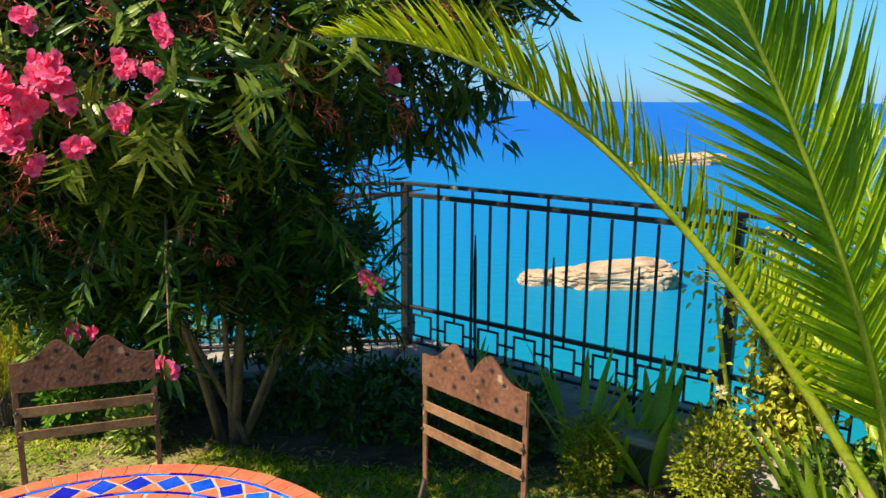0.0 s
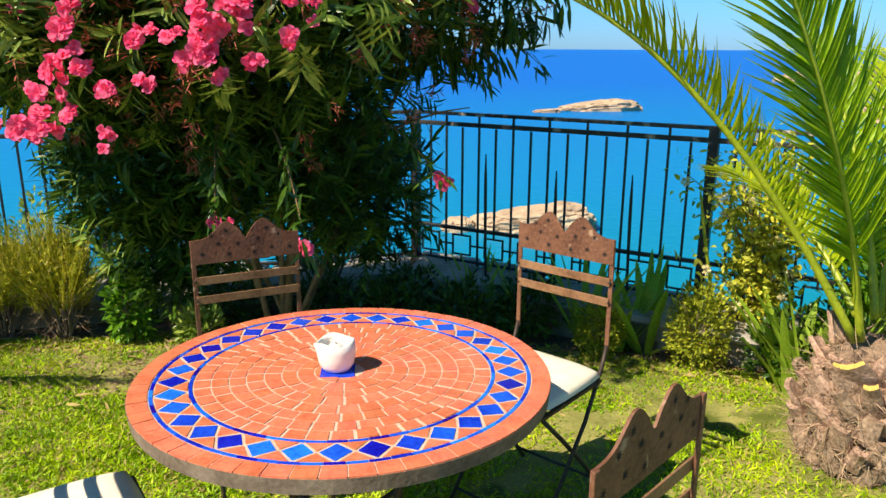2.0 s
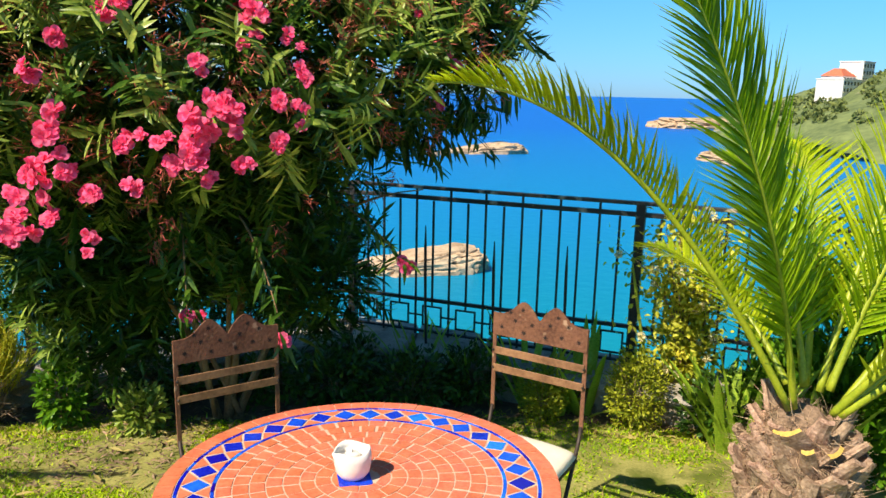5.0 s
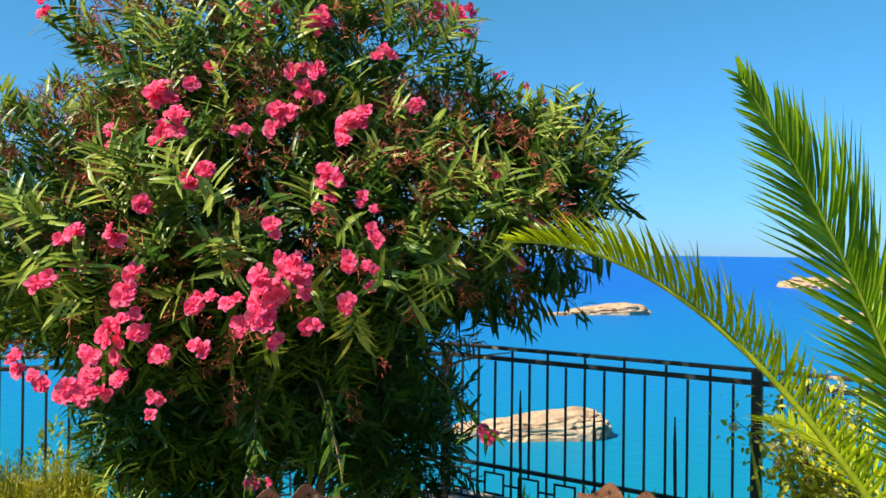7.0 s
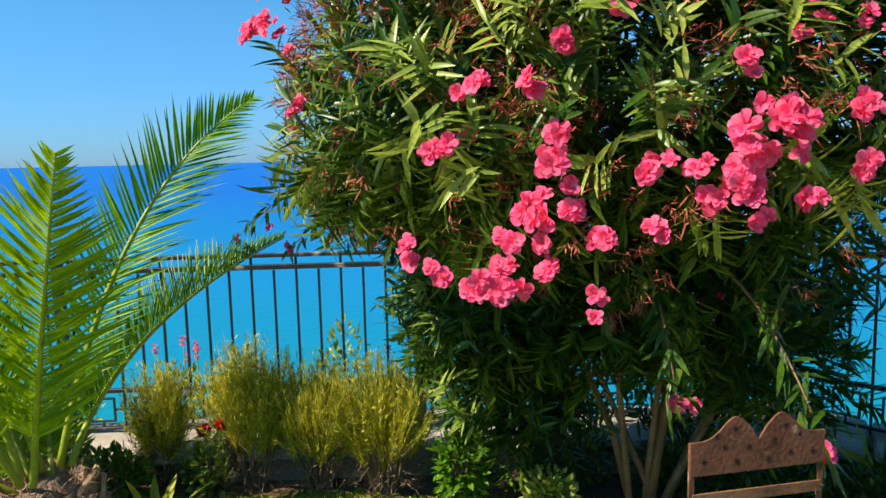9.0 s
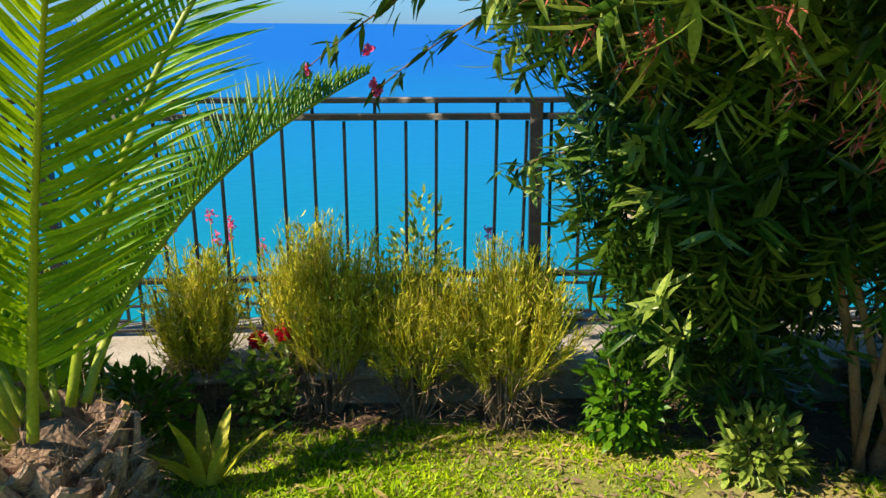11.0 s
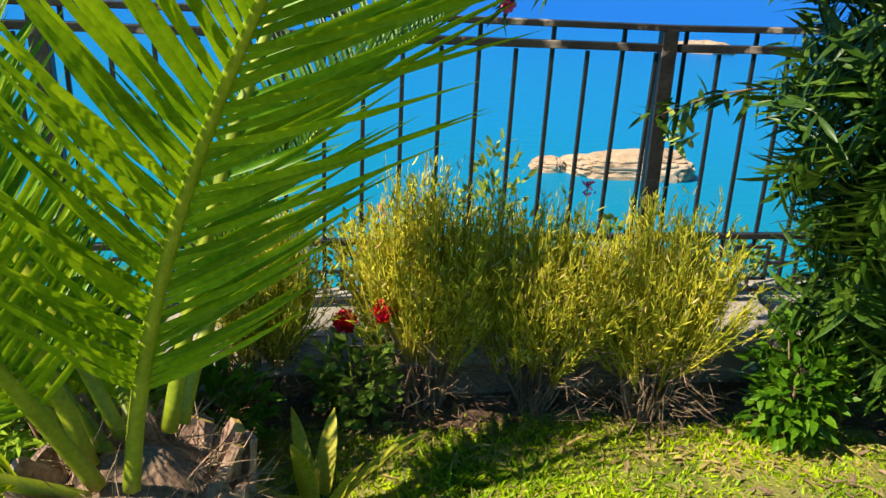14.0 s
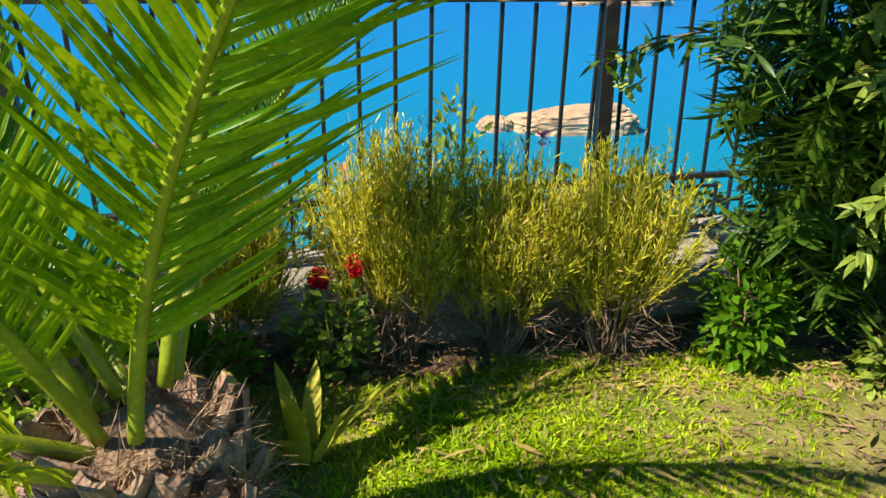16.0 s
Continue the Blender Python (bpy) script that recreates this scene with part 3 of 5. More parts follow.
def build_chair():
    """A bistro chair at the origin: the seat looks along -y, z = 0 under its feet, the back plate's ends 0.965 high."""
    chair = thing("garden_chair", label="rusty folding iron chair with a punched star back", category="chair", group="chairs round the table")
    W, top = 0.385, 0.968
    lean = pose(0, 0.0, 0, 0, 0, 0)
    pts = outline_back()
    bm = bmesh.new()
    front, back = [], []
    low = top - 0.088
    ring = [(x * W, top + h) for x, h in pts] + [(0.5 * W, low), (-0.5 * W, low)]
    for y, store in ((-0.003, front), (0.003, back)):
        for x, z in ring:
            store.append(bm.verts.new((x, y, z)))
    bm.faces.new(front)
    bm.faces.new(back[::-1])
    n = len(ring)
    for i in range(n):
        j = (i + 1) % n
        bm.faces.new((front[i], back[i], back[j], front[j]))
    plate = part("back_plate", bm, M_RUST, chair, "rust-brown plate with punched stars")
    # punched stars: eight small slots round a hole
    for cx, cz in ((-0.155, -0.052), (-0.098, -0.018), (-0.062, -0.060), (-0.028, 0.006 - 0.03), (0.028, -0.062), (0.045, -0.012), (0.092, -0.050), (0.118, -0.004), (0.160, -0.055), (-0.12, 0.012), (0.075, 0.024), (-0.068, 0.028)):
        for y in (-0.0037, 0.0037):
            bm = bmesh.new()
            rim = [bm.verts.new((r * math.cos(k * math.pi / 8), 0, r * math.sin(k * math.pi / 8))) for k in range(16) for r in ((0.0125 if k % 2 == 0 else 0.0045),)]
            bm.faces.new(rim if y > 0 else rim[::-1])
            star = part("punched_star", bm, M_HOLE, plate)
            star.location = (cx, y, top + cz)
    for z in (top - 0.150, top - 0.222):
        bm = bmesh.new()
        box(bm, (W - 0.012, 0.005, 0.030), (0, -0.003, z), bevel=0.001)
        part("back_slat", bm, M_SLAT, chair, "worn brown flat iron slat")
    for s in (-1, 1):
        x = s * (W / 2 - 0.006)
        bm = bmesh.new()
        box(bm, (0.016, 0.007, 0.40), (x, 0.004, top - 0.20), bevel=0.001)
        part("back_upright", bm, M_RUST, chair)
        for z in (top - 0.150, top - 0.222):
            bm = bmesh.new()
            bmesh.ops.create_icosphere(bm, subdivisions=1, radius=0.006, matrix=Matrix.Translation((x, -0.006, z)))
            part("rivet", bm, M_LEG, chair)
        # the back leg runs on forwards, the other crosses it
        path = [(x, 0.004, top - 0.38), (x, -0.02, 0.52), (x, -0.12, 0.34), (x, -0.40, 0.0)]
        hang("front_leg", tubes("front_leg", [(path, [0.008] * 4)], M_LEG), chair)
        path = [(x * 0.9, -0.38, 0.455), (x * 0.9, -0.22, 0.30), (x * 0.9, -0.03, 0.10), (x * 0.9, 0.045, 0.0)]
        hang("rear_leg", tubes("rear_leg", [(path, [0.008] * 4)], M_LEG), chair)
    for y, z in ((-0.36, 0.045), (0.02, 0.045)):
        hang("stretcher", tubes("stretcher", [([(-W / 2 + 0.01, y, z), (W / 2 - 0.01, y, z)], [0.006, 0.006])], M_LEG), chair)
    bm = bmesh.new()
    for x0, x1, y0, y1 in ((-0.19, 0.19, -0.40, -0.385), (-0.19, 0.19, -0.035, -0.02), (-0.19, -0.175, -0.385, -0.035), (0.175, 0.19, -0.385, -0.035)):
        box(bm, (x1 - x0, y1 - y0, 0.012), ((x0 + x1) / 2, (y0 + y1) / 2, 0.462), bevel=0.001)
    part("seat_frame", bm, M_LEG, chair)
    for k in range(6):
        bm = bmesh.new()
        box(bm, (0.345, 0.035, 0.004), (0, -0.062 - k * 0.059, 0.460))
        part("seat_slat", bm, M_LEG, chair)
    return chair


def cushion_mesh():
    bm = bmesh.new()
    bmesh.ops.create_grid(bm, x_segments=18, y_segments=18, size=0.5)
    for v in bm.verts:
        u, w = abs(v.co.x) * 2, abs(v.co.y) * 2
        puff = (max(0, 1 - u ** 4) * max(0, 1 - w ** 4)) ** 0.5
        v.co.z = 0.030 * puff
        v.co.x *= 0.40 * (1 - 0.05 * w ** 3)
        v.co.y *= 0.38 * (1 - 0.05 * u ** 3)
    low = [bm.verts.new((v.co.x, v.co.y, -v.co.z * 0.8)) for v in list(bm.verts)]
    bm.verts.ensure_lookup_table()
    half = len(low)
    for f in list(bm.faces):
        bm.faces.new([bm.verts[v.index + half] for v in reversed(f.verts)])
    bmesh.ops.remove_doubles(bm, verts=bm.verts, dist=0.0005)
    me = bpy.data.meshes.new("seat_cushion")
    bm.to_mesh(me)
    bm.free()
    me.materials.append(M_CUSHION)
    me.polygons.foreach_set("use_smooth", [True] * len(me.polygons))
    return me


def place_chairs():
    chair = build_chair()
    pillow = cushion_mesh()
    spots = [((0.214, 2.925), 21.0, 0.100), ((1.348, 2.745), -45.0, 0.145), ((1.172, 1.385), -138.5, 0.135), ((-0.22, 1.73), 120.0, 0.150)]
    for i, ((x, y), turn, z) in enumerate(spots):
        m = pose(x, y, z, 0, 0, turn)
        if i == 0:
            chair.matrix_basis = m
        else:
            copy_thing(chair, m)
        if i in (1, 3):
            ob = new("seat_cushion", pillow)
            ob.matrix_basis = m @ pose(0, -0.20, 0.488)
            tagged(ob, "plump off-white cloth seat cushion on an iron chair", "cushion", "seat cushions")


place_chairs()


# ---- palms ----
def frond_meshes(base, knee, tip, pairs, longest, mat, rng, start=0.16, lift=0.35, drop=0.15, width=0.0155, facing=(0, 0, 1), sweep=0.75):
    """Leaflets and rib of one feather leaf along a bent line."""
    pts = curve_points(base, knee, tip, 40)
    at, way, up, length = [], [], [], []
    for k in range(pairs):
        t = start + (1 - start) * (k + 0.5) / pairs
        f = t * 39
        i = min(int(f), 38)
        p = pts[i].lerp(pts[i + 1], f - i)
        d = (pts[min(i + 2, 39)] - pts[max(i - 1, 0)]).normalized()
        side = d.cross(Vector(facing))
        side = side.normalized() if side.length > 0.1 else Vector((1, 0, 0))
        face = side.cross(d).normalized()
        s = (t - start) / (1 - start)
        size = longest * (0.45 + 0.55 * math.sin(math.pi * min(1, 0.18 + s * 0.72))) * (1 - 0.72 * max(0, s - 0.65) / 0.35)
        for sgn in (-1, 1):
            forward = sweep + 0.75 * s + rng.uniform(-0.16, 0.16)
            w = side * sgn + d * forward + face * (lift + rng.uniform(-0.26, 0.26))
            at.append(p)
            way.append(w)
            up.append(face - side * sgn * 0.3)
            length.append(size * rng.uniform(0.86, 1.08))
    me = leaves("frond", np.array(at), np.array(way), np.array(up), np.array(length), width, mat, bend=drop, fold=0.55, rings=(0, 0.25, 0.6, 1.0), wide=(0.55, 1.0, 0.75, 0.0))
    rib = tubes("rib", [(pts, [0.017 * (1 - 0.85 * i / 39) + 0.001 for i in range(40)])], M_RACHIS, 6)
    return me, rib


def boot_mesh(rng, cut):
    """The stub of an old leaf base."""
    bm = bmesh.new()
    L, w, t = rng.uniform(0.09, 0.16), rng.uniform(0.07, 0.12), 0.030
    bmesh.ops.create_cube(bm, size=1)
    bmesh.ops.subdivide_edges(bm, edges=bm.edges, cuts=2, use_grid_fill=True)
    for v in bm.verts:
        u = v.co.z + 0.5
        k = 1 - 0.35 * u
        v.co = Vector((v.co.x * w * k * (1 + rng.uniform(-0.1, 0.1)), v.co.y * t * (1 - 0.3 * u) * (1 + rng.uniform(-0.2, 0.2)) + 0.012 * math.cos(v.co.x * 3), u * L))
    me = bpy.data.meshes.new("leaf_stub")
    bm.to_mesh(me)
    bm.free()
    me.materials.append(M_BOOT)
    me.materials.append(M_BOOTCUT)
    if cut:
        me.polygons.foreach_set("material_index", [1 if p.center.z > L * 0.90 else 0 for p in me.polygons])
    return me


def palm(at, height, radius, fronds, seed, label):
    rng = random.Random(seed)
    tree = thing("palm_tree", at, rng.uniform(0, 0), label, "palm tree", "palms")
    bm = lathe([(radius * 0.80, -0.05), (radius * 0.96, height * 0.18), (radius * 1.0, height * 0.45), (radius * 0.92, height * 0.75), (radius * 0.62, height * 1.0), (radius * 0.30, height * 1.12)], 40)
    for v in bm.verts:
        v.co *= 1 + 0.06 * noise.noise(v.co * 14 + Vector((seed, 0, 0)))
    part("trunk", bm, M_TRUNK, tree, "short thick trunk wrapped in old leaf stubs")
    stubs = [boot_mesh(rng, k < 3) for k in range(12)]
    golden = 2.39996
    count = 84
    for k in range(count):
        u = (k + 0.5) / count
        z = height * (0.02 + 0.98 * u)
        r = radius * (0.90 + 0.10 * math.sin(math.pi * min(1, u * 1.2))) * (1 - 0.36 * max(0, u - 0.55) / 0.45)
        a = k * golden
        tiltout = 10 + 20 * u + rng.uniform(-14, 16)
        m = pose(r * math.cos(a) * 1.01, r * math.sin(a) * 1.01, z - 0.03, 0, 0, math.degrees(a) - 90) @ pose(0, 0, 0, -tiltout, rng.uniform(-28, 28), rng.uniform(-25, 25))
        m = m @ Matrix.Diagonal((rng.uniform(0.8, 1.2), 1, rng.uniform(0.75, 1.25), 1))
        hang("leaf_stub", rng.choice(stubs[:3] if u > 0.66 and rng.random() < 0.22 else stubs[3:]), tree, m=m)
    n = 2400
    r2 = np.random.default_rng(seed)
    a, u = r2.uniform(0, 6.283, n), r2.uniform(0, 1.1, n)
    rad = radius * (0.96 + 0.1 * np.sin(np.pi * np.clip(u * 1.2, 0, 1))) * (1 - 0.36 * np.clip(u - 0.55, 0, 1) / 0.45)
    pos = np.stack((rad * np.cos(a), rad * np.sin(a), height * u), 1)
    way = np.stack((np.cos(a) * 0.7, np.sin(a) * 0.7, r2.uniform(-0.8, 0.8, n)), 1) + r2.normal(0, 0.8, (n, 3))
    tagged(hang("fibre", leaves("fibre", pos, way, r2.normal(0, 1, (n, 3)), r2.uniform(0.04, 0.15, n), 0.003, M_FIBRE, bend=0.5), tree, "shaggy dry brown fibre"), kind="stuff")
    o = Vector(at)
    for base, knee, tip, pairs, longest, mat, facing, *shape in fronds:
        me, rib = frond_meshes(Vector(base) - o, Vector(knee) - o, Vector(tip) - o, pairs, longest, mat, rng, facing=facing, lift=shape[0] if shape else 0.35, sweep=shape[1] if shape else 0.75)
        leaf = hang("frond", me, tree)
        hang("rib", rib, leaf, "yellow-green leaf rib")
    return tree


UP = (0, 0, 1)
RIGHT_PALM = [
    ((2.51, 2.78, 0.65), (1.679, 2.87, 2.039), (0.955, 2.882, 1.972), 84, 0.30, M_PALMY, (0, -0.15, 1), 1.25, 0.9),
    ((2.54, 2.79, 0.65), (2.21, 2.62, 1.69), (1.55, 2.42, 2.45), 118, 0.43, M_PALML, (0.15, -0.92, 0.3), 0.35, 1.15),
    ((2.72, 2.72, 0.68), (3.20, 2.65, 1.45), (3.95, 2.75, 1.62), 60, 0.42, M_PALM, UP),
    ((2.68, 2.90, 0.70), (2.95, 3.25, 1.55), (3.15, 3.75, 1.72), 60, 0.42, M_PALMY, (-0.3, -0.7, 0.4)),
    ((2.60, 2.92, 0.70), (2.50, 3.30, 1.20), (2.35, 3.85, 1.15), 48, 0.32, M_PALMY, UP),
    ((2.75, 2.85, 0.70), (3.30, 3.05, 1.40), (3.90, 3.45, 1.45), 54, 0.40, M_PALMY, UP),
    ((2.66, 2.66, 0.66), (3.05, 2.20, 1.40), (3.55, 1.75, 1.60), 54, 0.40, M_PALM, UP),
    ((2.62, 2.84, 0.72), (2.60, 2.98, 1.35), (2.45, 3.25, 1.78), 56, 0.38, M_PALML, (0, -1, 0.2)),
    ((2.70, 2.78, 0.72), (2.92, 2.80, 1.45), (3.25, 2.72, 1.93), 60, 0.42, M_PALML, (0, -1, 0.2)),
    ((2.64, 2.68, 0.66), (2.80, 2.35, 1.25), (2.95, 1.95, 1.60), 56, 0.36, M_PALMY, UP),
    ((2.72, 2.86, 0.68), (3.00, 3.00, 1.55), (3.45, 3.20, 1.88), 62, 0.40, M_PALMY, (-0.3, -0.8, 0.3)),
    ((2.78, 2.78, 0.62), (3.35, 2.75, 1.15), (3.95, 2.60, 1.20), 48, 0.36, M_PALM, UP),
]
palm((2.606, 2.80, 0.105), 0.47, 0.205, RIGHT_PALM, 11, "young date palm with a stubby shaggy trunk and arching green fronds")
LEFT_PALM = [
    ((-2.52, 3.67, 0.44), (-2.452, 3.715, 1.10), (-1.82, 3.06, 1.84), 76, 0.46, M_PALML, (0.5, -0.8, 0.3), 0.4, 0.95),
    ((-2.50, 3.82, 0.47), (-2.325, 4.056, 1.675), (-1.815, 4.546, 2.108), 66, 0.36, M_PALM, (0.3, -0.8, 0.4)),
    ((-2.50, 3.89, 0.44), (-2.451, 4.204, 1.017), (-1.819, 4.882, 1.372), 92, 0.32, M_PALMD, (-0.35, -0.2, 1), 1.7, 0.8),
    ((-2.60, 3.70, 0.42), (-2.75, 3.45, 1.10), (-2.75, 3.05, 1.60), 60, 0.40, M_PALML, (0.5, -0.8, 0.3)),
    ((-2.66, 3.78, 0.42), (-3.05, 3.65, 1.20), (-3.60, 3.40, 1.40), 54, 0.40, M_PALM, UP),
    ((-2.62, 3.86, 0.42), (-3.00, 3.95, 1.30), (-3.55, 4.10, 1.60), 56, 0.40, M_PALML, (0.3, -0.8, 0.4)),
    ((-2.60, 3.64, 0.36), (-2.72, 3.30, 0.75), (-2.95, 2.90, 0.85), 50, 0.32, M_PALMY, UP),
    ((-2.64, 3.76, 0.42), (-2.95, 3.75, 1.55), (-3.25, 3.70, 2.10), 60, 0.40, M_PALM, (0.4, -0.8, 0.3)),
    ((-2.66, 3.82, 0.40), (-2.95, 4.00, 0.85), (-3.30, 4.20, 1.00), 52, 0.40, M_PALM, (0.2, -0.5, 0.8)),
    ((-2.64, 3.84, 0.38), (-2.90, 4.02, 0.62), (-3.22, 4.12, 0.58), 46, 0.36, M_PALMY, UP),
    ((-2.60, 3.88, 0.38), (-2.74, 4.10, 0.60), (-2.98, 4.32, 0.52), 42, 0.34, M_PALML, UP),
    ((-2.62, 3.70, 0.38), (-2.88, 3.50, 0.65), (-3.15, 3.35, 0.70), 44, 0.34, M_PALMY, UP),
]
palm((-2.56, 3.78, 0.045), 0.33, 0.215, LEFT_PALM, 23, "low date palm with a dark shaggy trunk and broad green fronds")


# ---- oleander ----
def build_oleander():
    rng, r2 = random.Random(41), np.random.default_rng(41)
    bush = thing("oleander_tree", (0.11, 4.50, 0.0), 0, "large oleander tree covered in pink flowers", "tree")
    o = Vector((0.11, 4.50, 0.0))
    lobes = [((0.08, 3.83, 1.98), (1.05, 0.85, 0.76), 1.0), ((-0.68, 3.83, 2.00), (0.60, 0.74, 0.62), 0.80), ((0.80, 3.80, 2.16), (0.70, 0.58, 0.47), 0.55),
             ((0.05, 3.92, 2.70), (0.92, 0.70, 0.58), 0.75), ((0.35, 4.72, 0.95), (0.48, 0.28, 0.60), 0.40), ((-0.62, 4.42, 1.12), (0.46, 0.38, 0.48), 0.62), ((-0.86, 4.15, 1.74), (0.44, 0.50, 0.34), 0.50),
             ((0.05, 4.50, 1.20), (0.55, 0.35, 0.40), 0.40), ((-0.50, 4.62, 0.60), (0.36, 0.26, 0.40), 0.36), ((1.30, 3.80, 2.30), (0.36, 0.33, 0.32), 0.20), ((0.05, 4.25, 1.60), (0.95, 0.50, 0.45), 0.55), ((0.12, 4.12, 1.12), (0.60, 0.30, 0.34), 0.24), ((0.62, 4.35, 0.95), (0.36, 0.30, 0.42), 0.22)]
    for path, r in (([(0.10, 4.56, -0.04), (0.16, 4.50, 0.45), (0.22, 4.45, 0.85), (0.40, 4.35, 1.30), (0.62, 4.2, 1.75)], 0.034), ([(0.22, 4.45, 0.85), (0.12, 4.35, 1.15), (-0.05, 4.2, 1.55), (-0.2, 4.0, 2.0)], 0.026),
                    ([(0.14, 4.55, -0.03), (0.30, 4.56, 0.35), (0.48, 4.55, 0.75), (0.62, 4.4, 1.30), (0.7, 4.1, 1.9)], 0.026), ([(0.06, 4.55, -0.03), (-0.05, 4.52, 0.45), (-0.25, 4.4, 0.95), (-0.5, 4.1, 1.6)], 0.022)):
        hang("trunk", tubes("trunk", [([Vector(p) - o for p in path], [r * (1 - 0.16 * i) for i in range(len(path))])], M_BARK, 8), bush, "bare brown oleander stem")
    stems = []
    for k in range(4):
        a = rng.uniform(0, 6.283)
        foot = Vector((0.10 * math.cos(a), 0.07 * math.sin(a), -0.03))
        c, s, _ = lobes[(k * 3) % len(lobes)]
        end = Vector(c) - o + Vector((rng.uniform(-0.6, 0.6) * s[0], rng.uniform(-0.6, 0.6) * s[1], rng.uniform(0, 0.5) * s[2]))
        knee = foot.lerp(end, 0.45) + Vector((rng.uniform(-0.1, 0.1), 0.15, 0.25))
        path = curve_points(foot, knee, end, 9)
        stems.append((path, [0.018 * (1 - 0.75 * i / 8) for i in range(9)]))
        for j in range(5):
            i = rng.randrange(4, 8)
            tipv = path[i] + Vector((rng.uniform(-0.5, 0.5), rng.uniform(-0.5, 0.3), rng.uniform(0.1, 0.5)))
            stems.append((curve_points(path[i], path[i].lerp(tipv, 0.5) + Vector((0, 0, 0.06)), tipv, 5), [0.010, 0.008, 0.006, 0.004, 0.003]))
    for run in stems[::6]:
        hang("stem", tubes("stem", [run], M_BARK, 7), bush)
    tagged(hang("branchwork", tubes("branchwork", [s for i, s in enumerate(stems) if i % 6], M_BARK, 5), bush), kind="stuff")
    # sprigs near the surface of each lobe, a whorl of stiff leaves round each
    # a second, paler set paints sunlight onto the crown's outer leaves
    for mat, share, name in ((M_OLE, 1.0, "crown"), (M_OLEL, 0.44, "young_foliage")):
        at, way, face = [], [], []
        for c, s, weight in lobes:
            # low lobes get no pale leaves, so their colour stays shade-dark
            if name == "young_foliage" and c[2] < 1.3:
                continue
            n = int(820 * weight * share)
            d = unit(r2.normal(0, 1, (n, 3)))
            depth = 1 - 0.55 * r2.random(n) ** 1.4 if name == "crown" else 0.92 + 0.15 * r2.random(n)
            lump = np.array([1 + 0.30 * noise.noise(Vector(v) * 2.6 + Vector((weight * 9, 0, 0))) for v in d])
            p = np.array(c) + d * np.array(s) * (depth * lump)[:, None]
            lift = np.where(d[:, 2] > -0.25, 0.65, -0.55)
            axis = unit(unit(d / np.array(s)) + np.stack((np.zeros(n), np.zeros(n), lift), 1) + r2.normal(0, 0.28, (n, 3)))
            # pale leaves kept only where the lobe faces the sun
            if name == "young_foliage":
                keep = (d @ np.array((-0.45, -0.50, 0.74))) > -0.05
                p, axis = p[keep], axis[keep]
            for q, w in zip(p, axis):
                e1 = np.cross(w, (0.3, 0.5, 0.81))
                e1 /= np.linalg.norm(e1)
                e2 = np.cross(w, e1)
                turn, m = r2.uniform(0, 6.28), int(r2.integers(8, 13))
                for k in range(m):
                    a = turn + k * 2.1
                    radial = e1 * math.cos(a) + e2 * math.sin(a)
                    at.append(q + w * (0.012 * k - 0.06))
                    way.append(w * r2.uniform(0.45, 1.1) + radial + r2.normal(0, 0.12, 3))
                    face.append(w - radial * 0.3)
        at, way, face = np.array(at) - np.array(o), np.array(way), np.array(face)
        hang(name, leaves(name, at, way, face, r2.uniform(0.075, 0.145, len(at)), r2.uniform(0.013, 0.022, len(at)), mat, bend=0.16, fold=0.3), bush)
    return bush, lobes


oleander, LOBES = build_oleander()


def blossom_mesh(seed, radius):
    """One double blossom: three rings of broad ruffled petals, open towards +z."""
    r2 = np.random.default_rng(seed)
    at, way, up, size = [], [], [], []
    for count, rise, grow in ((6, 0.25, 1.0), (6, 0.75, 0.85), (5, 1.5, 0.6)):
        turn = r2.uniform(0, 6.28)
        for k in range(count):
            a = turn + k * 6.283 / count + r2.normal(0, 0.15)
            out = np.array((math.cos(a), math.sin(a), 0.0))
            at.append(out * radius * 0.10 + r2.normal(0, radius * 0.06, 3))
            way.append(out + np.array((0, 0, rise)) + r2.normal(0, 0.22, 3))
            up.append(np.array((0, 0, 1.0)) - out * rise + r2.normal(0, 0.3, 3))
            size.append(radius * grow * r2.uniform(0.8, 1.15))
    size = np.array(size)
    return leaves("flower", np.array(at), np.array(way), np.array(up), size, size * 0.85, M_PINK, bend=0.25, fold=0.35, rings=(0, 0.35, 0.75, 0.95, 1.0), wide=(0.3, 0.8, 1.0, 0.7, 0.0))


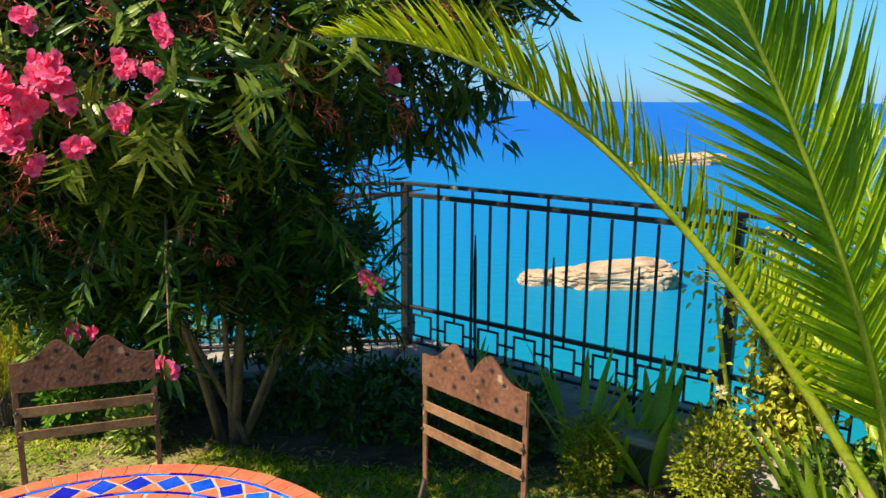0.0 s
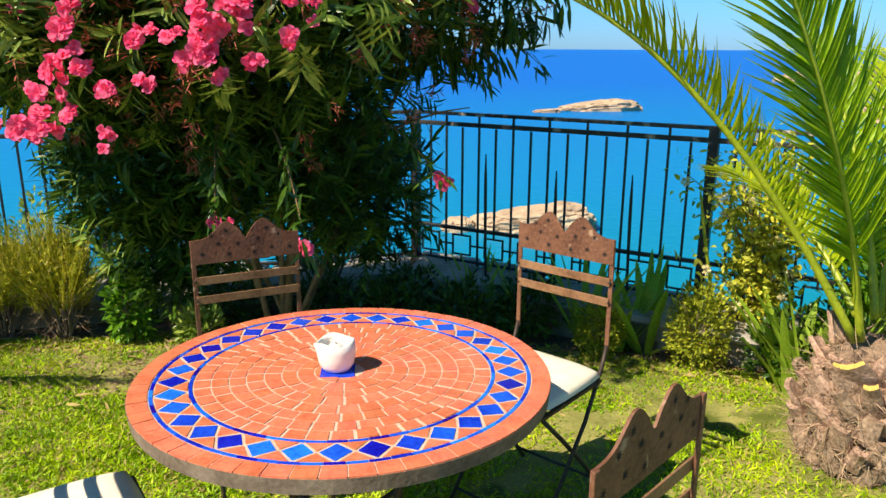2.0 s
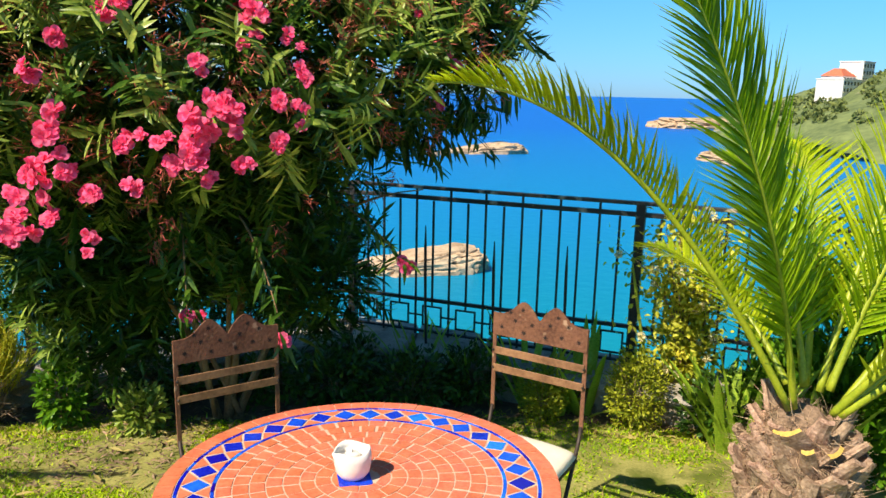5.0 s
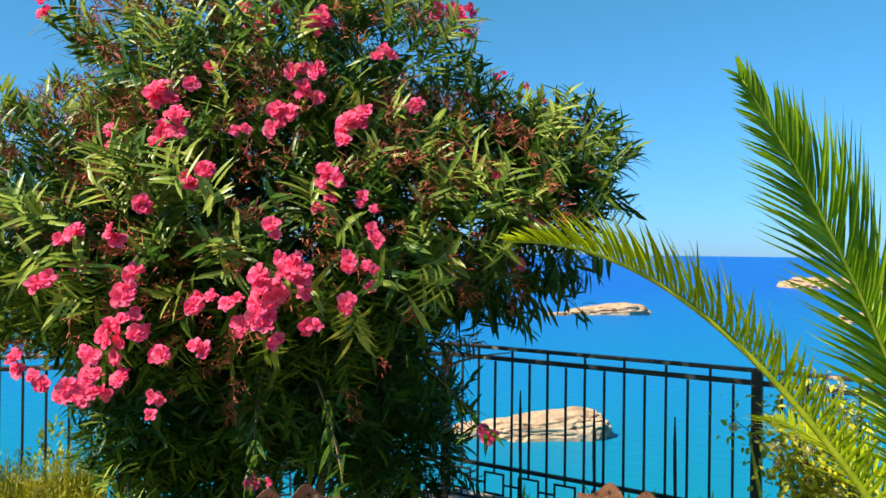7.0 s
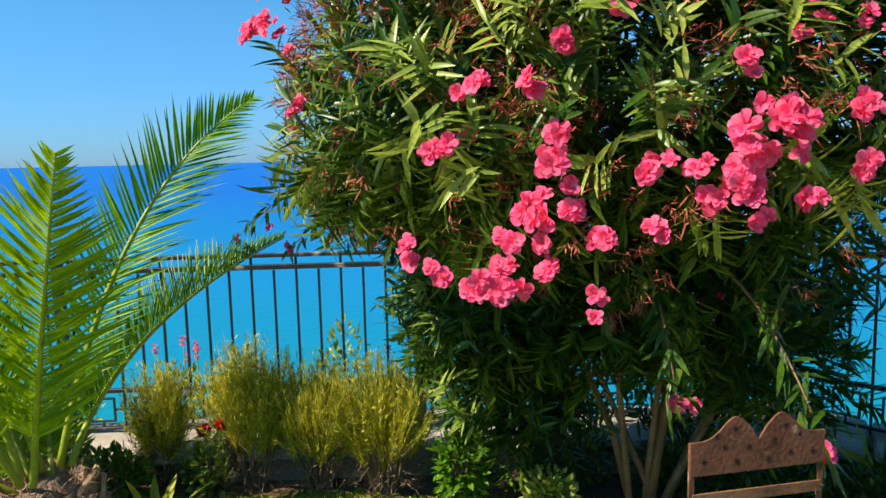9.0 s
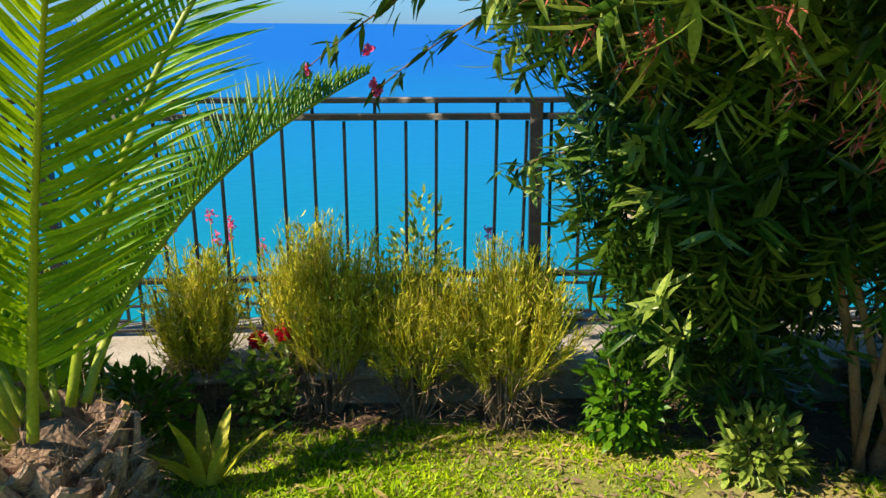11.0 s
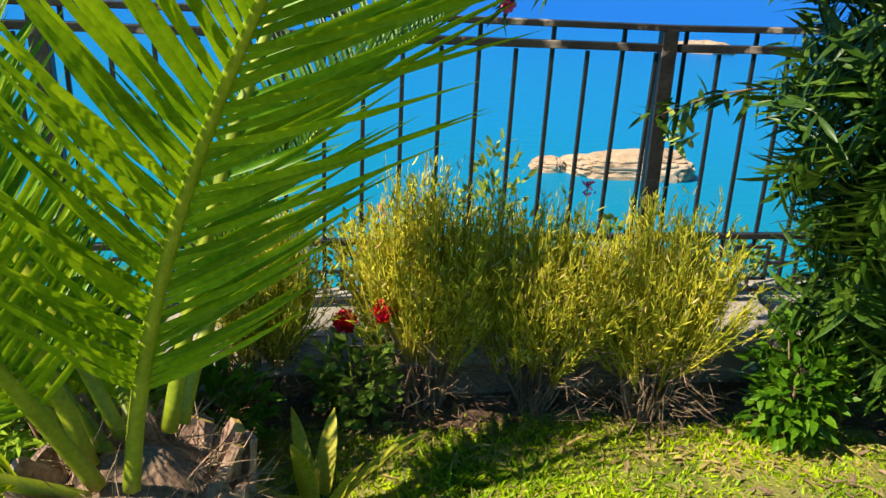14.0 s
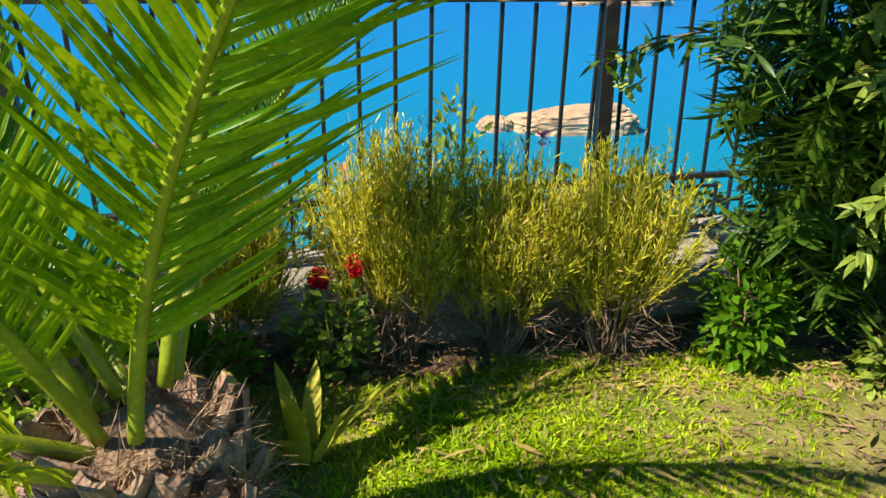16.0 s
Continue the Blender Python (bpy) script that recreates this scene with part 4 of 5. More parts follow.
def hanging_sprigs():
    """Low side shoots that carry a flower at their end, with drooping leaves."""
    r2 = np.random.default_rng(19)
    runs, at, way = [], [], []
    for end, start in (((0.965, 3.529, 1.18), (0.55, 4.0, 1.45)), ((0.417, 3.051, 1.0), (0.25, 3.5, 1.40)), ((0.05, 3.196, 1.07), (0.0, 3.6, 1.40)), ((-1.28, 4.95, 0.98), (-0.8, 4.7, 1.10)), ((-1.79, 4.89, 1.31), (-0.9, 4.1, 1.75)),
                       ((-2.0, 4.68, 1.40), (-1.0, 4.0, 1.85)), ((-0.45, 4.40, 0.72), (-0.3, 4.5, 1.1)), ((1.50, 4.0, 1.65), (0.9, 3.9, 1.95)), ((1.25, 4.1, 1.55), (0.8, 4.0, 1.85)), ((0.98, 4.6, 1.05), (0.5, 4.5, 1.2))):
        path = curve_points(start, Vector(start).lerp(Vector(end), 0.5) + Vector((0, 0, 0.12)), end, 9)
        runs.append(([p - Vector((0.11, 4.5, 0)) for p in path], [0.006 - 0.0005 * i for i in range(9)]))
        for p in path[2:]:
            for _ in range(7):
                at.append(np.array(p) + r2.normal(0, 0.015, 3) - np.array((0.11, 4.5, 0)))
                way.append(np.array(path[-1] - path[0]) * 0.8 + r2.normal(0, 0.5, 3) + np.array((0, 0, -0.25)))
    for run in runs:
        hang("side_shoot", tubes("side_shoot", [run], M_BARK, 5), oleander)
    hang("side_foliage", leaves("side_foliage", np.array(at), np.array(way), np.array((0, 0, 1.0)) + r2.normal(0, 0.4, (len(at), 3)), r2.uniform(0.08, 0.13, len(at)), 0.020, M_OLE, bend=0.2), oleander)


def drooping_branches():
    """Side branches whose long leaves hang straight down."""
    r2 = np.random.default_rng(29)
    o = Vector((0.11, 4.5, 0))
    at, way = [], []
    for a, b, c in (((0.62, 4.20, 1.66), (1.05, 4.08, 1.74), (1.56, 3.95, 1.93)), ((0.55, 4.25, 1.62), (0.95, 4.12, 1.72), (1.28, 4.02, 1.70)), ((0.70, 4.15, 1.75), (1.10, 3.95, 1.86), (1.45, 3.85, 1.84))):
        path = curve_points(a, b, c, 14)
        hang("drooping_branch", tubes("drooping_branch", [([p - o for p in path], [0.009 - 0.0005 * i for i in range(14)])], M_BARK, 5), oleander)
        for p in path[3:]:
            for _ in range(9):
                at.append(np.array(p - o) + r2.normal(0, 0.035, 3))
                way.append(np.array((0.15, -0.05, -1.0)) + r2.normal(0, 0.32, 3))
    n = len(at)
    hang("drooping_foliage", leaves("drooping_foliage", np.array(at), np.array(way), r2.normal(0, 1, (n, 3)), r2.uniform(0.09, 0.16, n), r2.uniform(0.018, 0.027, n), M_OLE, bend=0.1), oleander)


def flowers():
    r2 = np.random.default_rng(77)
    kinds = [blossom_mesh(100 + k, rad) for k, rad in enumerate((0.016, 0.021, 0.026, 0.031, 0.036))]
    # full flower heads and single flowers on the sunny side, as x and z; the crown's surface gives y
    full = [(0.04, 2.84), (0.27, 2.84), (-0.30, 2.50), (-0.23, 2.37), (0.19, 2.43), (0.23, 2.57), (0.44, 2.42), (0.34, 2.18), (-0.31, 1.79), (0.23, 1.87), (0.15, 1.78),
            (0.12, 1.71), (-0.45, 1.46), (0.85, 2.93), (-0.36, 1.61), (-1.27, 2.40), (-1.33, 2.26)]
    few = [(-0.46, 2.35), (0.01, 2.36), (0.66, 2.52), (0.53, 2.72), (-0.28, 2.10), (-0.15, 2.17), (-0.08, 2.20), (0.46, 2.11), (0.16, 2.02), (0.51, 2.00), (-0.52, 1.96), (-0.37, 1.96), (-0.59, 1.83),
           (-0.10, 1.75), (-0.04, 1.78), (0.05, 1.77), (0.18, 1.64), (0.29, 1.68), (0.40, 1.74), (0.50, 1.86), (-0.07, 1.60), (-0.26, 1.65), (-0.19, 1.60), (-0.31, 1.50), (-0.19, 1.44), (0.96, 2.25),
           (1.12, 2.06), (0.74, 2.96), (-0.90, 2.92), (0.42, 1.89), (-1.09, 1.96), (-0.70, 1.53), (-0.62, 1.49), (-0.63, 1.81)]
    buds = [(1.60, 2.41), (1.55, 2.66), (1.19, 2.71), (1.32, 2.67), (1.43, 2.45), (1.57, 2.55), (-1.41, 2.32), (1.05, 2.78), (1.45, 2.30)]
    spots = []
    for group, count, spread, sizes in ((full, 8, 0.033, (2, 5)), (few, 3, 0.016, (1, 4)), (buds, 3, 0.028, (0, 2))):
        for x, z in group:
            y = 2.86 + 0.26 * x * x + 0.5 * max(0.0, z - 1.9) + (0.25 if group is buds else -0.03)
            for _ in range(count):
                spots.append((x + r2.normal(0, spread), y + r2.normal(0, spread * 0.7), z + r2.normal(0, spread), int(r2.integers(*sizes))))
    spots += [(-1.789, 4.898, 1.30, 2), (-1.80, 4.88, 1.33, 2), (-1.998, 4.677, 1.395, 1), (-1.72, 4.45, 1.47, 2), (0.965, 3.529, 1.168, 3), (1.01, 3.53, 1.15, 2), (0.98, 3.52, 1.14, 3), (0.417, 3.051, 0.984, 3),
              (0.38, 3.07, 0.995, 2), (0.05, 3.196, 1.054, 3), (0.10, 3.21, 1.05, 2)]
    hanging_sprigs()
    drooping_branches()
    for c, s, weight in LOBES[:4]:
        d = unit(r2.normal(0, 1, (int(9 * weight), 3)) + np.array((-0.75, 0.3, 0.45)))
        for v in d:
            p = np.array(c) + v * np.array(s) * 1.05
            spots.append((*p, int(r2.integers(1, 4))))
    for x, y, z, k in spots:
        ob = hang("flower", kinds[k], oleander, m=pose(x - 0.11, y - 4.5, z, 0, 0, 0) @ Vector((0.5 * x + r2.normal(0, 0.4), -1.0, 0.55 + r2.normal(0, 0.4))).to_track_quat("Z", "Y").to_matrix().to_4x4() @ pose(0, 0, 0, 0, 0, r2.uniform(0, 360)))
        tagged(ob, "bright pink double flowers")
    # spent brown-red flower heads
    at, way = [], []
    for c, s, weight in LOBES[:4]:
        n = int(230 * weight)
        d = unit(r2.normal(0, 1, (n, 3)) + np.array((-0.2, -0.9, 0.45)))
        for v in d:
            p = np.array(c) + v * np.array(s) * r2.uniform(0.98, 1.08)
            for _ in range(22):
                at.append(p + r2.normal(0, 0.016, 3))
                way.append(v + r2.normal(0, 0.7, 3))
    at = np.array(at) - np.array((0.11, 4.5, 0))
    dry = hang("dry_bloom", leaves("dry_bloom", at, np.array(way), r2.normal(0, 1, at.shape), r2.uniform(0.015, 0.055, len(at)), 0.0042, M_SPENT), oleander, "dry reddish spent flower heads")
    tagged(dry, kind="stuff")


flowers()


# ---- shrubs and bed plants ----
def broom(at, radius, height, seed, label):
    """A wispy shrub: woody stems below, many fine upright shoots clad in needle-like leaves above."""
    r2 = np.random.default_rng(seed)
    bush = thing("broom_shrub", at, 0, label, "shrub", "wispy shrubs along the wall")
    runs, shoots, leaf_at, leaf_way, tip = [], [], [], [], []
    for k in range(int(105 * radius / 0.26)):
        a, lean = r2.uniform(0, 6.283), r2.random() ** 0.6
        side = Vector((math.cos(a), math.sin(a) * 0.8, 0))
        foot = side * 0.05 * r2.random() + Vector((0, 0, -0.02))
        fork = side * radius * lean * 0.55 + Vector((0, 0, height * r2.uniform(0.20, 0.40)))
        if k % 3 == 0:
            runs.append((curve_points(foot, foot.lerp(fork, 0.5) + side * 0.02, fork, 5), [0.006, 0.005, 0.0045, 0.004, 0.003]))
        for _ in range(4):
            out = side * radius * lean + Vector((r2.normal(0, 0.06), r2.normal(0, 0.05), 0))
            top = out + Vector((0, 0, height * (1.04 - 0.34 * lean ** 2) * r2.uniform(0.72, 1.06)))
            path = curve_points(fork, fork.lerp(top, 0.5) + side * 0.03, top, 7)
            shoots.append((path, [0.0026, 0.0024, 0.0022, 0.0020, 0.0017, 0.0014, 0.0008]))
            for i in range(34):
                f = r2.uniform(0.1, 1.0) * 5.99
                p = path[int(f)].lerp(path[int(f) + 1], f % 1)
                d = (path[int(f) + 1] - path[int(f)]).normalized()
                leaf_at.append(np.array(p) + r2.normal(0, 0.007, 3))
                leaf_way.append(np.array(d) * 1.15 + r2.normal(0, 0.55, 3))
                tip.append(f)
    tagged(hang("woody_base", tubes("woody_base", runs, M_TWIG, 5), bush, "bare brown woody stems"), kind="stuff")
    tagged(hang("shoot", tubes("shoot", shoots, M_BROOM, 4), bush), kind="stuff")
    leaf_at, leaf_way, dry = np.array(leaf_at), np.array(leaf_way), r2.random(len(leaf_at)) < 0.10 + 0.25 * (np.array(tip) < 1.5)
    for name, sel, mat in (("foliage", ~dry, M_BROOM), ("dry_foliage", dry, M_BROOMDRY)):
        n = int(sel.sum())
        hang(name, leaves(name, leaf_at[sel], leaf_way[sel], r2.normal(0, 1, (n, 3)), r2.uniform(0.018, 0.042, n), r2.uniform(0.0035, 0.006, n), mat, bend=0.1), bush)
    n = 650
    a = r2.uniform(0, 6.283, n)
    rr = radius * 0.75 * r2.random(n) ** 0.5
    p = np.stack((rr * np.cos(a), rr * np.sin(a), height * r2.uniform(0.05, 0.42, n)), 1)
    hang("dry_growth", leaves("dry_growth", p, np.stack((np.cos(a), np.sin(a), r2.uniform(-0.3, 1.3, n)), 1) + r2.normal(0, 0.6, (n, 3)), r2.normal(0, 1, (n, 3)), r2.uniform(0.03, 0.12, n), 0.0032, M_TWIG), bush, "dry brown lower twigs")
    return bush


for x, y, r, h, sd in ((-1.24, 4.70, 0.26, 0.74, 1), (-1.62, 4.72, 0.26, 0.72, 2), (-1.99, 4.70, 0.28, 0.80, 3), (-2.50, 4.64, 0.16, 0.68, 4)):
    broom((x, y, 0.0), r, h, sd, "wispy yellow-green shrub with dry brown twigs below")


def leafy(name, at, size, count, leaf, mat, seed, label, category, up=0.5, fill=0.6, group=""):
    """A bush of separate leaves on short stems, in an uneven rounded form."""
    r2 = np.random.default_rng(seed)
    bush = thing(name, at, 0, label, category, group)
    sx, sy, sz = size
    runs = []
    for k in range(9):
        a = r2.uniform(0, 6.283)
        end = Vector((math.cos(a) * sx * 0.6, math.sin(a) * sy * 0.6, sz * r2.uniform(0.5, 0.85)))
        runs.append((curve_points((0, 0, -0.02), (0, 0, sz * 0.3), end, 5), [0.006, 0.005, 0.004, 0.003, 0.002]))
    tagged(hang("woody_base", tubes("woody_base", runs, M_TWIG, 5), bush), kind="stuff")
    d = unit(r2.normal(0, 1, (count, 3)))
    lump = np.array([1 + 0.30 * noise.noise(Vector(v) * 2.2 + Vector((seed, 0, 0))) for v in d])
    rr = (1 - fill * r2.random(count) ** 1.5) * lump
    p = np.stack((d[:, 0] * sx * rr, d[:, 1] * sy * rr, sz * 0.5 + d[:, 2] * sz * 0.5 * rr), 1)
    p[:, 2] = np.maximum(p[:, 2], 0.01)
    way = d + np.array((0, 0, up)) + r2.normal(0, 0.5, (count, 3))
    hang("foliage", leaves("foliage", p, way, np.array((0, 0, 1.0)) + r2.normal(0, 0.5, (count, 3)), leaf[0] * r2.uniform(0.6, 1.2, count), leaf[1] * r2.uniform(0.7, 1.2, count), mat, bend=0.2), bush)
    return bush


leafy("box_shrub", (2.41, 3.92, 0.02), (0.17, 0.17, 0.50), 3800, (0.022, 0.012), M_BOX, 61, "small rounded yellow-green clipped shrub", "shrub", group="small round shrubs")
leafy("box_shrub", (1.92, 4.12, 0.02), (0.15, 0.15, 0.36), 2600, (0.022, 0.012), M_BOX, 62, "small half-dry yellow-brown shrub", "shrub", group="small round shrubs")
leafy("leafy_plant", (-0.80, 4.60, 0.0), (0.14, 0.13, 0.46), 700, (0.055, 0.026), M_LUSH, 63, "bushy green plant at the edge of the bed", "plant", group="bed plants")
leafy("leafy_plant", (-0.35, 4.42, 0.0), (0.13, 0.12, 0.28), 460, (0.055, 0.026), M_OLEL, 64, "bright green plant at the edge of the bed", "plant", group="bed plants")
for k, (x, y, sx, sz) in enumerate(((0.75, 4.65, 0.30, 0.34), (1.20, 4.50, 0.30, 0.36), (0.35, 4.80, 0.30, 0.30), (1.60, 4.55, 0.22, 0.34), (-0.30, 4.90, 0.28, 0.34), (2.85, 3.70, 0.25, 0.42), (0.9, 5.0, 0.25, 0.3))):
    leafy("ground_cover", (x, y, 0.0), (sx, 0.24, sz), 1000, (0.05, 0.022), M_OLE, 70 + k, "dark green low plants in the shaded bed", "plant", group="bed plants")
for k, (x, y, sx, sz) in enumerate(((3.55, 3.75, 0.50, 1.05), (4.3, 3.2, 0.6, 1.2), (3.25, 3.35, 0.35, 0.65), (4.9, 2.5, 0.6, 1.3))):
    leafy("hedge_bush", (x, y, 0.0), (sx, 0.45, sz), 3000, (0.08, 0.034), M_LUSH, 90 + k, "dense dark green bush behind the palm", "bush", group="bushes behind the palm")


leafy("leafy_plant", (-3.00, 4.22, 0.02), (0.34, 0.20, 0.50), 1500, (0.10, 0.022), M_SWORD, 66, "yellow-green leafy plant behind the low palm", "plant", group="bed plants")
leafy("leafy_plant", (-2.62, 4.36, 0.02), (0.20, 0.14, 0.30), 500, (0.06, 0.024), M_LUSH, 67, "dark green plant between the palm and the wall", "plant", group="bed plants")


def rose():
    r2 = np.random.default_rng(9)
    bush = leafy("rose_bush", (-2.20, 4.58, 0.0), (0.15, 0.12, 0.33), 360, (0.045, 0.030), M_ROSELEAF, 31, "small rose bush with two dark red blooms", "rose bush")
    for x, y, z in ((-2.249, 4.652, 0.326), (-2.123, 4.615, 0.389)):
        p = Vector((x + 2.20, y - 4.58, z))
        n = 90
        d = unit(r2.normal(0, 1, (n, 3)) + np.array((0, -0.3, 0.5)))
        hang("bloom", leaves("bloom", np.array(p) + d * 0.014, d, r2.normal(0, 1, (n, 3)), r2.uniform(0.02, 0.03, n), 0.026, M_RED, bend=0.6, fold=0.5, wide=(0.4, 1.0, 0.9, 0.0)), bush, "dark red rose bloom")
        hang("stem", tubes("stem", [(curve_points((0, 0, 0), (p.x * 0.6, p.y * 0.6, 0.2), p, 6), [0.004] * 6)], M_RACHIS, 5), bush)


rose()


def sword_plant(at, count, length, width, seed, label, spread=0.55, mat=M_SWORD):
    r2 = np.random.default_rng(seed)
    plant = thing("sword_leaf_plant", at, 0, label, "plant", "sword-leaved plants")
    for k in range(count):
        a = r2.uniform(0, 6.283)
        out = r2.uniform(0.15, spread)
        way = np.array([[math.cos(a) * out, math.sin(a) * out, 1.0]])
        me = leaves("leaf", np.array([[0.04 * math.cos(a), 0.04 * math.sin(a), -0.01]]), way, np.array([[-math.cos(a), -math.sin(a), 0.4]]), length * r2.uniform(0.6, 1.1), width * r2.uniform(0.8, 1.2), mat,
                    bend=r2.uniform(0.05, 0.35), fold=0.4, rings=(0, 0.2, 0.45, 0.7, 0.88, 1.0), wide=(0.6, 0.9, 1.0, 0.8, 0.45, 0.0))
        hang("leaf", me, plant)


sword_plant((2.08, 4.22, 0.0), 16, 0.50, 0.045, 51, "clump of upright pointed green leaves")
sword_plant((1.62, 4.62, 0.0), 12, 0.55, 0.030, 52, "clump of narrow upright green leaves")
sword_plant((2.86, 3.80, 0.0), 12, 0.62, 0.065, 53, "clump of broad pointed green leaves")
sword_plant((2.74, 3.52, 0.02), 9, 0.60, 0.060, 54, "clump of broad dark green leaves beside the palm", 0.4)
sword_plant((3.02, 3.15, 0.05), 8, 0.62, 0.07, 55, "broad green leaves behind the palm trunk", 0.4)
sword_plant((-2.25, 4.12, 0.02), 8, 0.34, 0.055, 56, "pale yellow-green broad-leaved plant beside the palm", 0.8, M_VINE)
sword_plant((1.92, 4.38, 0.0), 16, 0.72, 0.042, 58, "tall clump of upright pointed green leaves")
sword_plant((2.22, 4.18, 0.0), 14, 0.60, 0.055, 59, "clump of arching bright green pointed leaves", 0.9)
sword_plant((1.30, 4.75, 0.0), 14, 0.52, 0.030, 60, "clump of narrow dark green leaves")
sword_plant((2.72, 3.30, 0.04), 9, 0.75, 0.055, 61, "tall pointed green leaves beside the palm", 0.35)
sword_plant((1.35, 4.95, 0.0), 12, 0.45, 0.028, 57, "clump of narrow dark green leaves")


def reeds():
    for x, y, z in ((1.383, 5.0, 1.064), (1.802, 4.8, 0.986), (2.188, 4.5, 1.007)):
        ob = new("flower_stalk", tubes("flower_stalk", [(curve_points((x + 0.02, y - 0.03, -0.02), (x, y, z * 0.5), (x, y, z), 8), [0.008, 0.009, 0.009, 0.009, 0.010, 0.011, 0.010, 0.004])], M_LEG, 6))
        tagged(ob, "tall dark dry flower stalk in the bed", "stalk", "tall stalks")
    x, y = 2.62, 3.95
    tagged(new("flower_stalk", tubes("flower_stalk", [(curve_points((2.62, 4.0, 0.0), (2.50, 4.05, 0.5), (2.44, 4.12, 0.98), 8), [0.010] * 7 + [0.005])], M_RACHIS, 6)), "tall green leaning stalk beside the railing", "stalk", "tall stalks")


reeds()


def light_sprigs():
    """Pale young shoots at the edge of the oleander, a whorl of long leaves each."""
    r2 = np.random.default_rng(33)
    o = np.array((0.11, 4.5, 0))
    for x, y, z, dx, dz in ((-0.88, 4.12, 1.22, -0.9, 0.2), (-0.80, 4.10, 0.80, -0.9, 0.1), (-0.84, 4.16, 1.08, -0.8, -0.3), (-1.16, 5.0, 0.92, -1.0, 0.3), (-0.72, 4.2, 0.62, -0.6, 0.5)):
        n = 15
        way = np.array((dx, -0.5, dz)) * 0.7 + r2.normal(0, 0.55, (n, 3))
        hang("young_shoot", leaves("young_shoot", np.array((x, y, z)) - o + r2.normal(0, 0.02, (n, 3)), way, np.array((-0.4, -0.4, 0.8)) + r2.normal(0, 0.3, (n, 3)), r2.uniform(0.07, 0.12, n), r2.uniform(0.018, 0.026, n), M_OLEL, bend=0.15), oleander, "pale green young leaves")


light_sprigs()


def wild_flowers():
    """Thin stalks with small pink heads beyond the railing."""
    r2 = np.random.default_rng(71)
    for x, z in ((-2.63, 0.60), (-2.77, 0.65), (-2.73, 0.54), (-2.61, 0.66), (-2.47, 0.54), (-1.38, 0.63), (-2.95, 0.6), (-2.2, 0.5)):
        y = 5.35 + r2.uniform(-0.08, 0.15)
        plant = thing("wild_flower", (x, y, -0.15), 0, "thin wild stalk with a pink flower head beyond the railing", "flower", "wild flowers beyond the railing")
        hang("stalk", tubes("stalk", [(curve_points((0.03, 0, 0), (0, 0.02, z * 0.6), (0, 0, z + 0.15), 7), [0.004] * 6 + [0.002])], M_RACHIS, 5), plant)
        n = 26
        at = np.stack((r2.normal(0, 0.010, n), r2.normal(0, 0.010, n), z + 0.15 + r2.uniform(-0.06, 0.015, n)), 1)
        hang("flower_head", leaves("flower_head", at, r2.normal(0, 1, (n, 3)), r2.normal(0, 1, (n, 3)), 0.02, 0.012, M_PINK, bend=0.3), plant, "small pink flower spike")
        m = 16
        low = np.stack((r2.normal(0, 0.02, m), r2.normal(0, 0.02, m), r2.uniform(0.02, z * 0.9, m)), 1)
        hang("leaf_tuft", leaves("leaf_tuft", low, r2.normal(0, 1, (m, 3)) + np.array((0, 0, 0.8)), r2.normal(0, 1, (m, 3)), 0.07, 0.012, M_BOX, bend=0.2), plant)


wild_flowers()


def vine():
    """A loose climber on the railing."""
    r2 = np.random.default_rng(15)
    plant = thing("climbing_vine", (2.74, 4.06, 0.0), 0, "loose climbing vine with yellow-green leaves and cream flowers", "vine")
    runs, at = [], []
    for k in range(26):
        end = Vector((r2.uniform(-0.36, 0.36), r2.uniform(-0.08, 0.2), r2.uniform(0.55, 1.30)))
        path = curve_points((r2.uniform(-0.05, 0.15), 0, -0.02), (r2.uniform(0, 0.25), 0.05, end.z * 0.6), end, 10)
        runs.append((path, [0.006 - 0.0004 * i for i in range(10)]))
        for p in path[3:]:
            for _ in range(16):
                at.append(np.array(p) + r2.normal(0, 0.065, 3))
    tagged(hang("woody_base", tubes("woody_base", runs, M_TWIG, 5), plant), kind="stuff")
    at = np.array(at)
    n = len(at)
    hang("foliage", leaves("foliage", at, r2.normal(0, 1, (n, 3)) + np.array((0, -0.3, 0.2)), np.array((0, 0, 1.0)) + r2.normal(0, 0.6, (n, 3)), r2.uniform(0.03, 0.062, n), r2.uniform(0.018, 0.032, n), M_VINE, bend=0.3), plant)
    for k in range(26):
        p = at[r2.integers(0, n)] + np.array((0, -0.05, 0))
        m = 50
        d = unit(r2.normal(0, 1, (m, 3)))
        hang("flower", leaves("flower", p + d * 0.01, d, r2.normal(0, 1, (m, 3)), 0.022, 0.008, M_CREAM, bend=0.3), plant, "cream flower head")


vine()


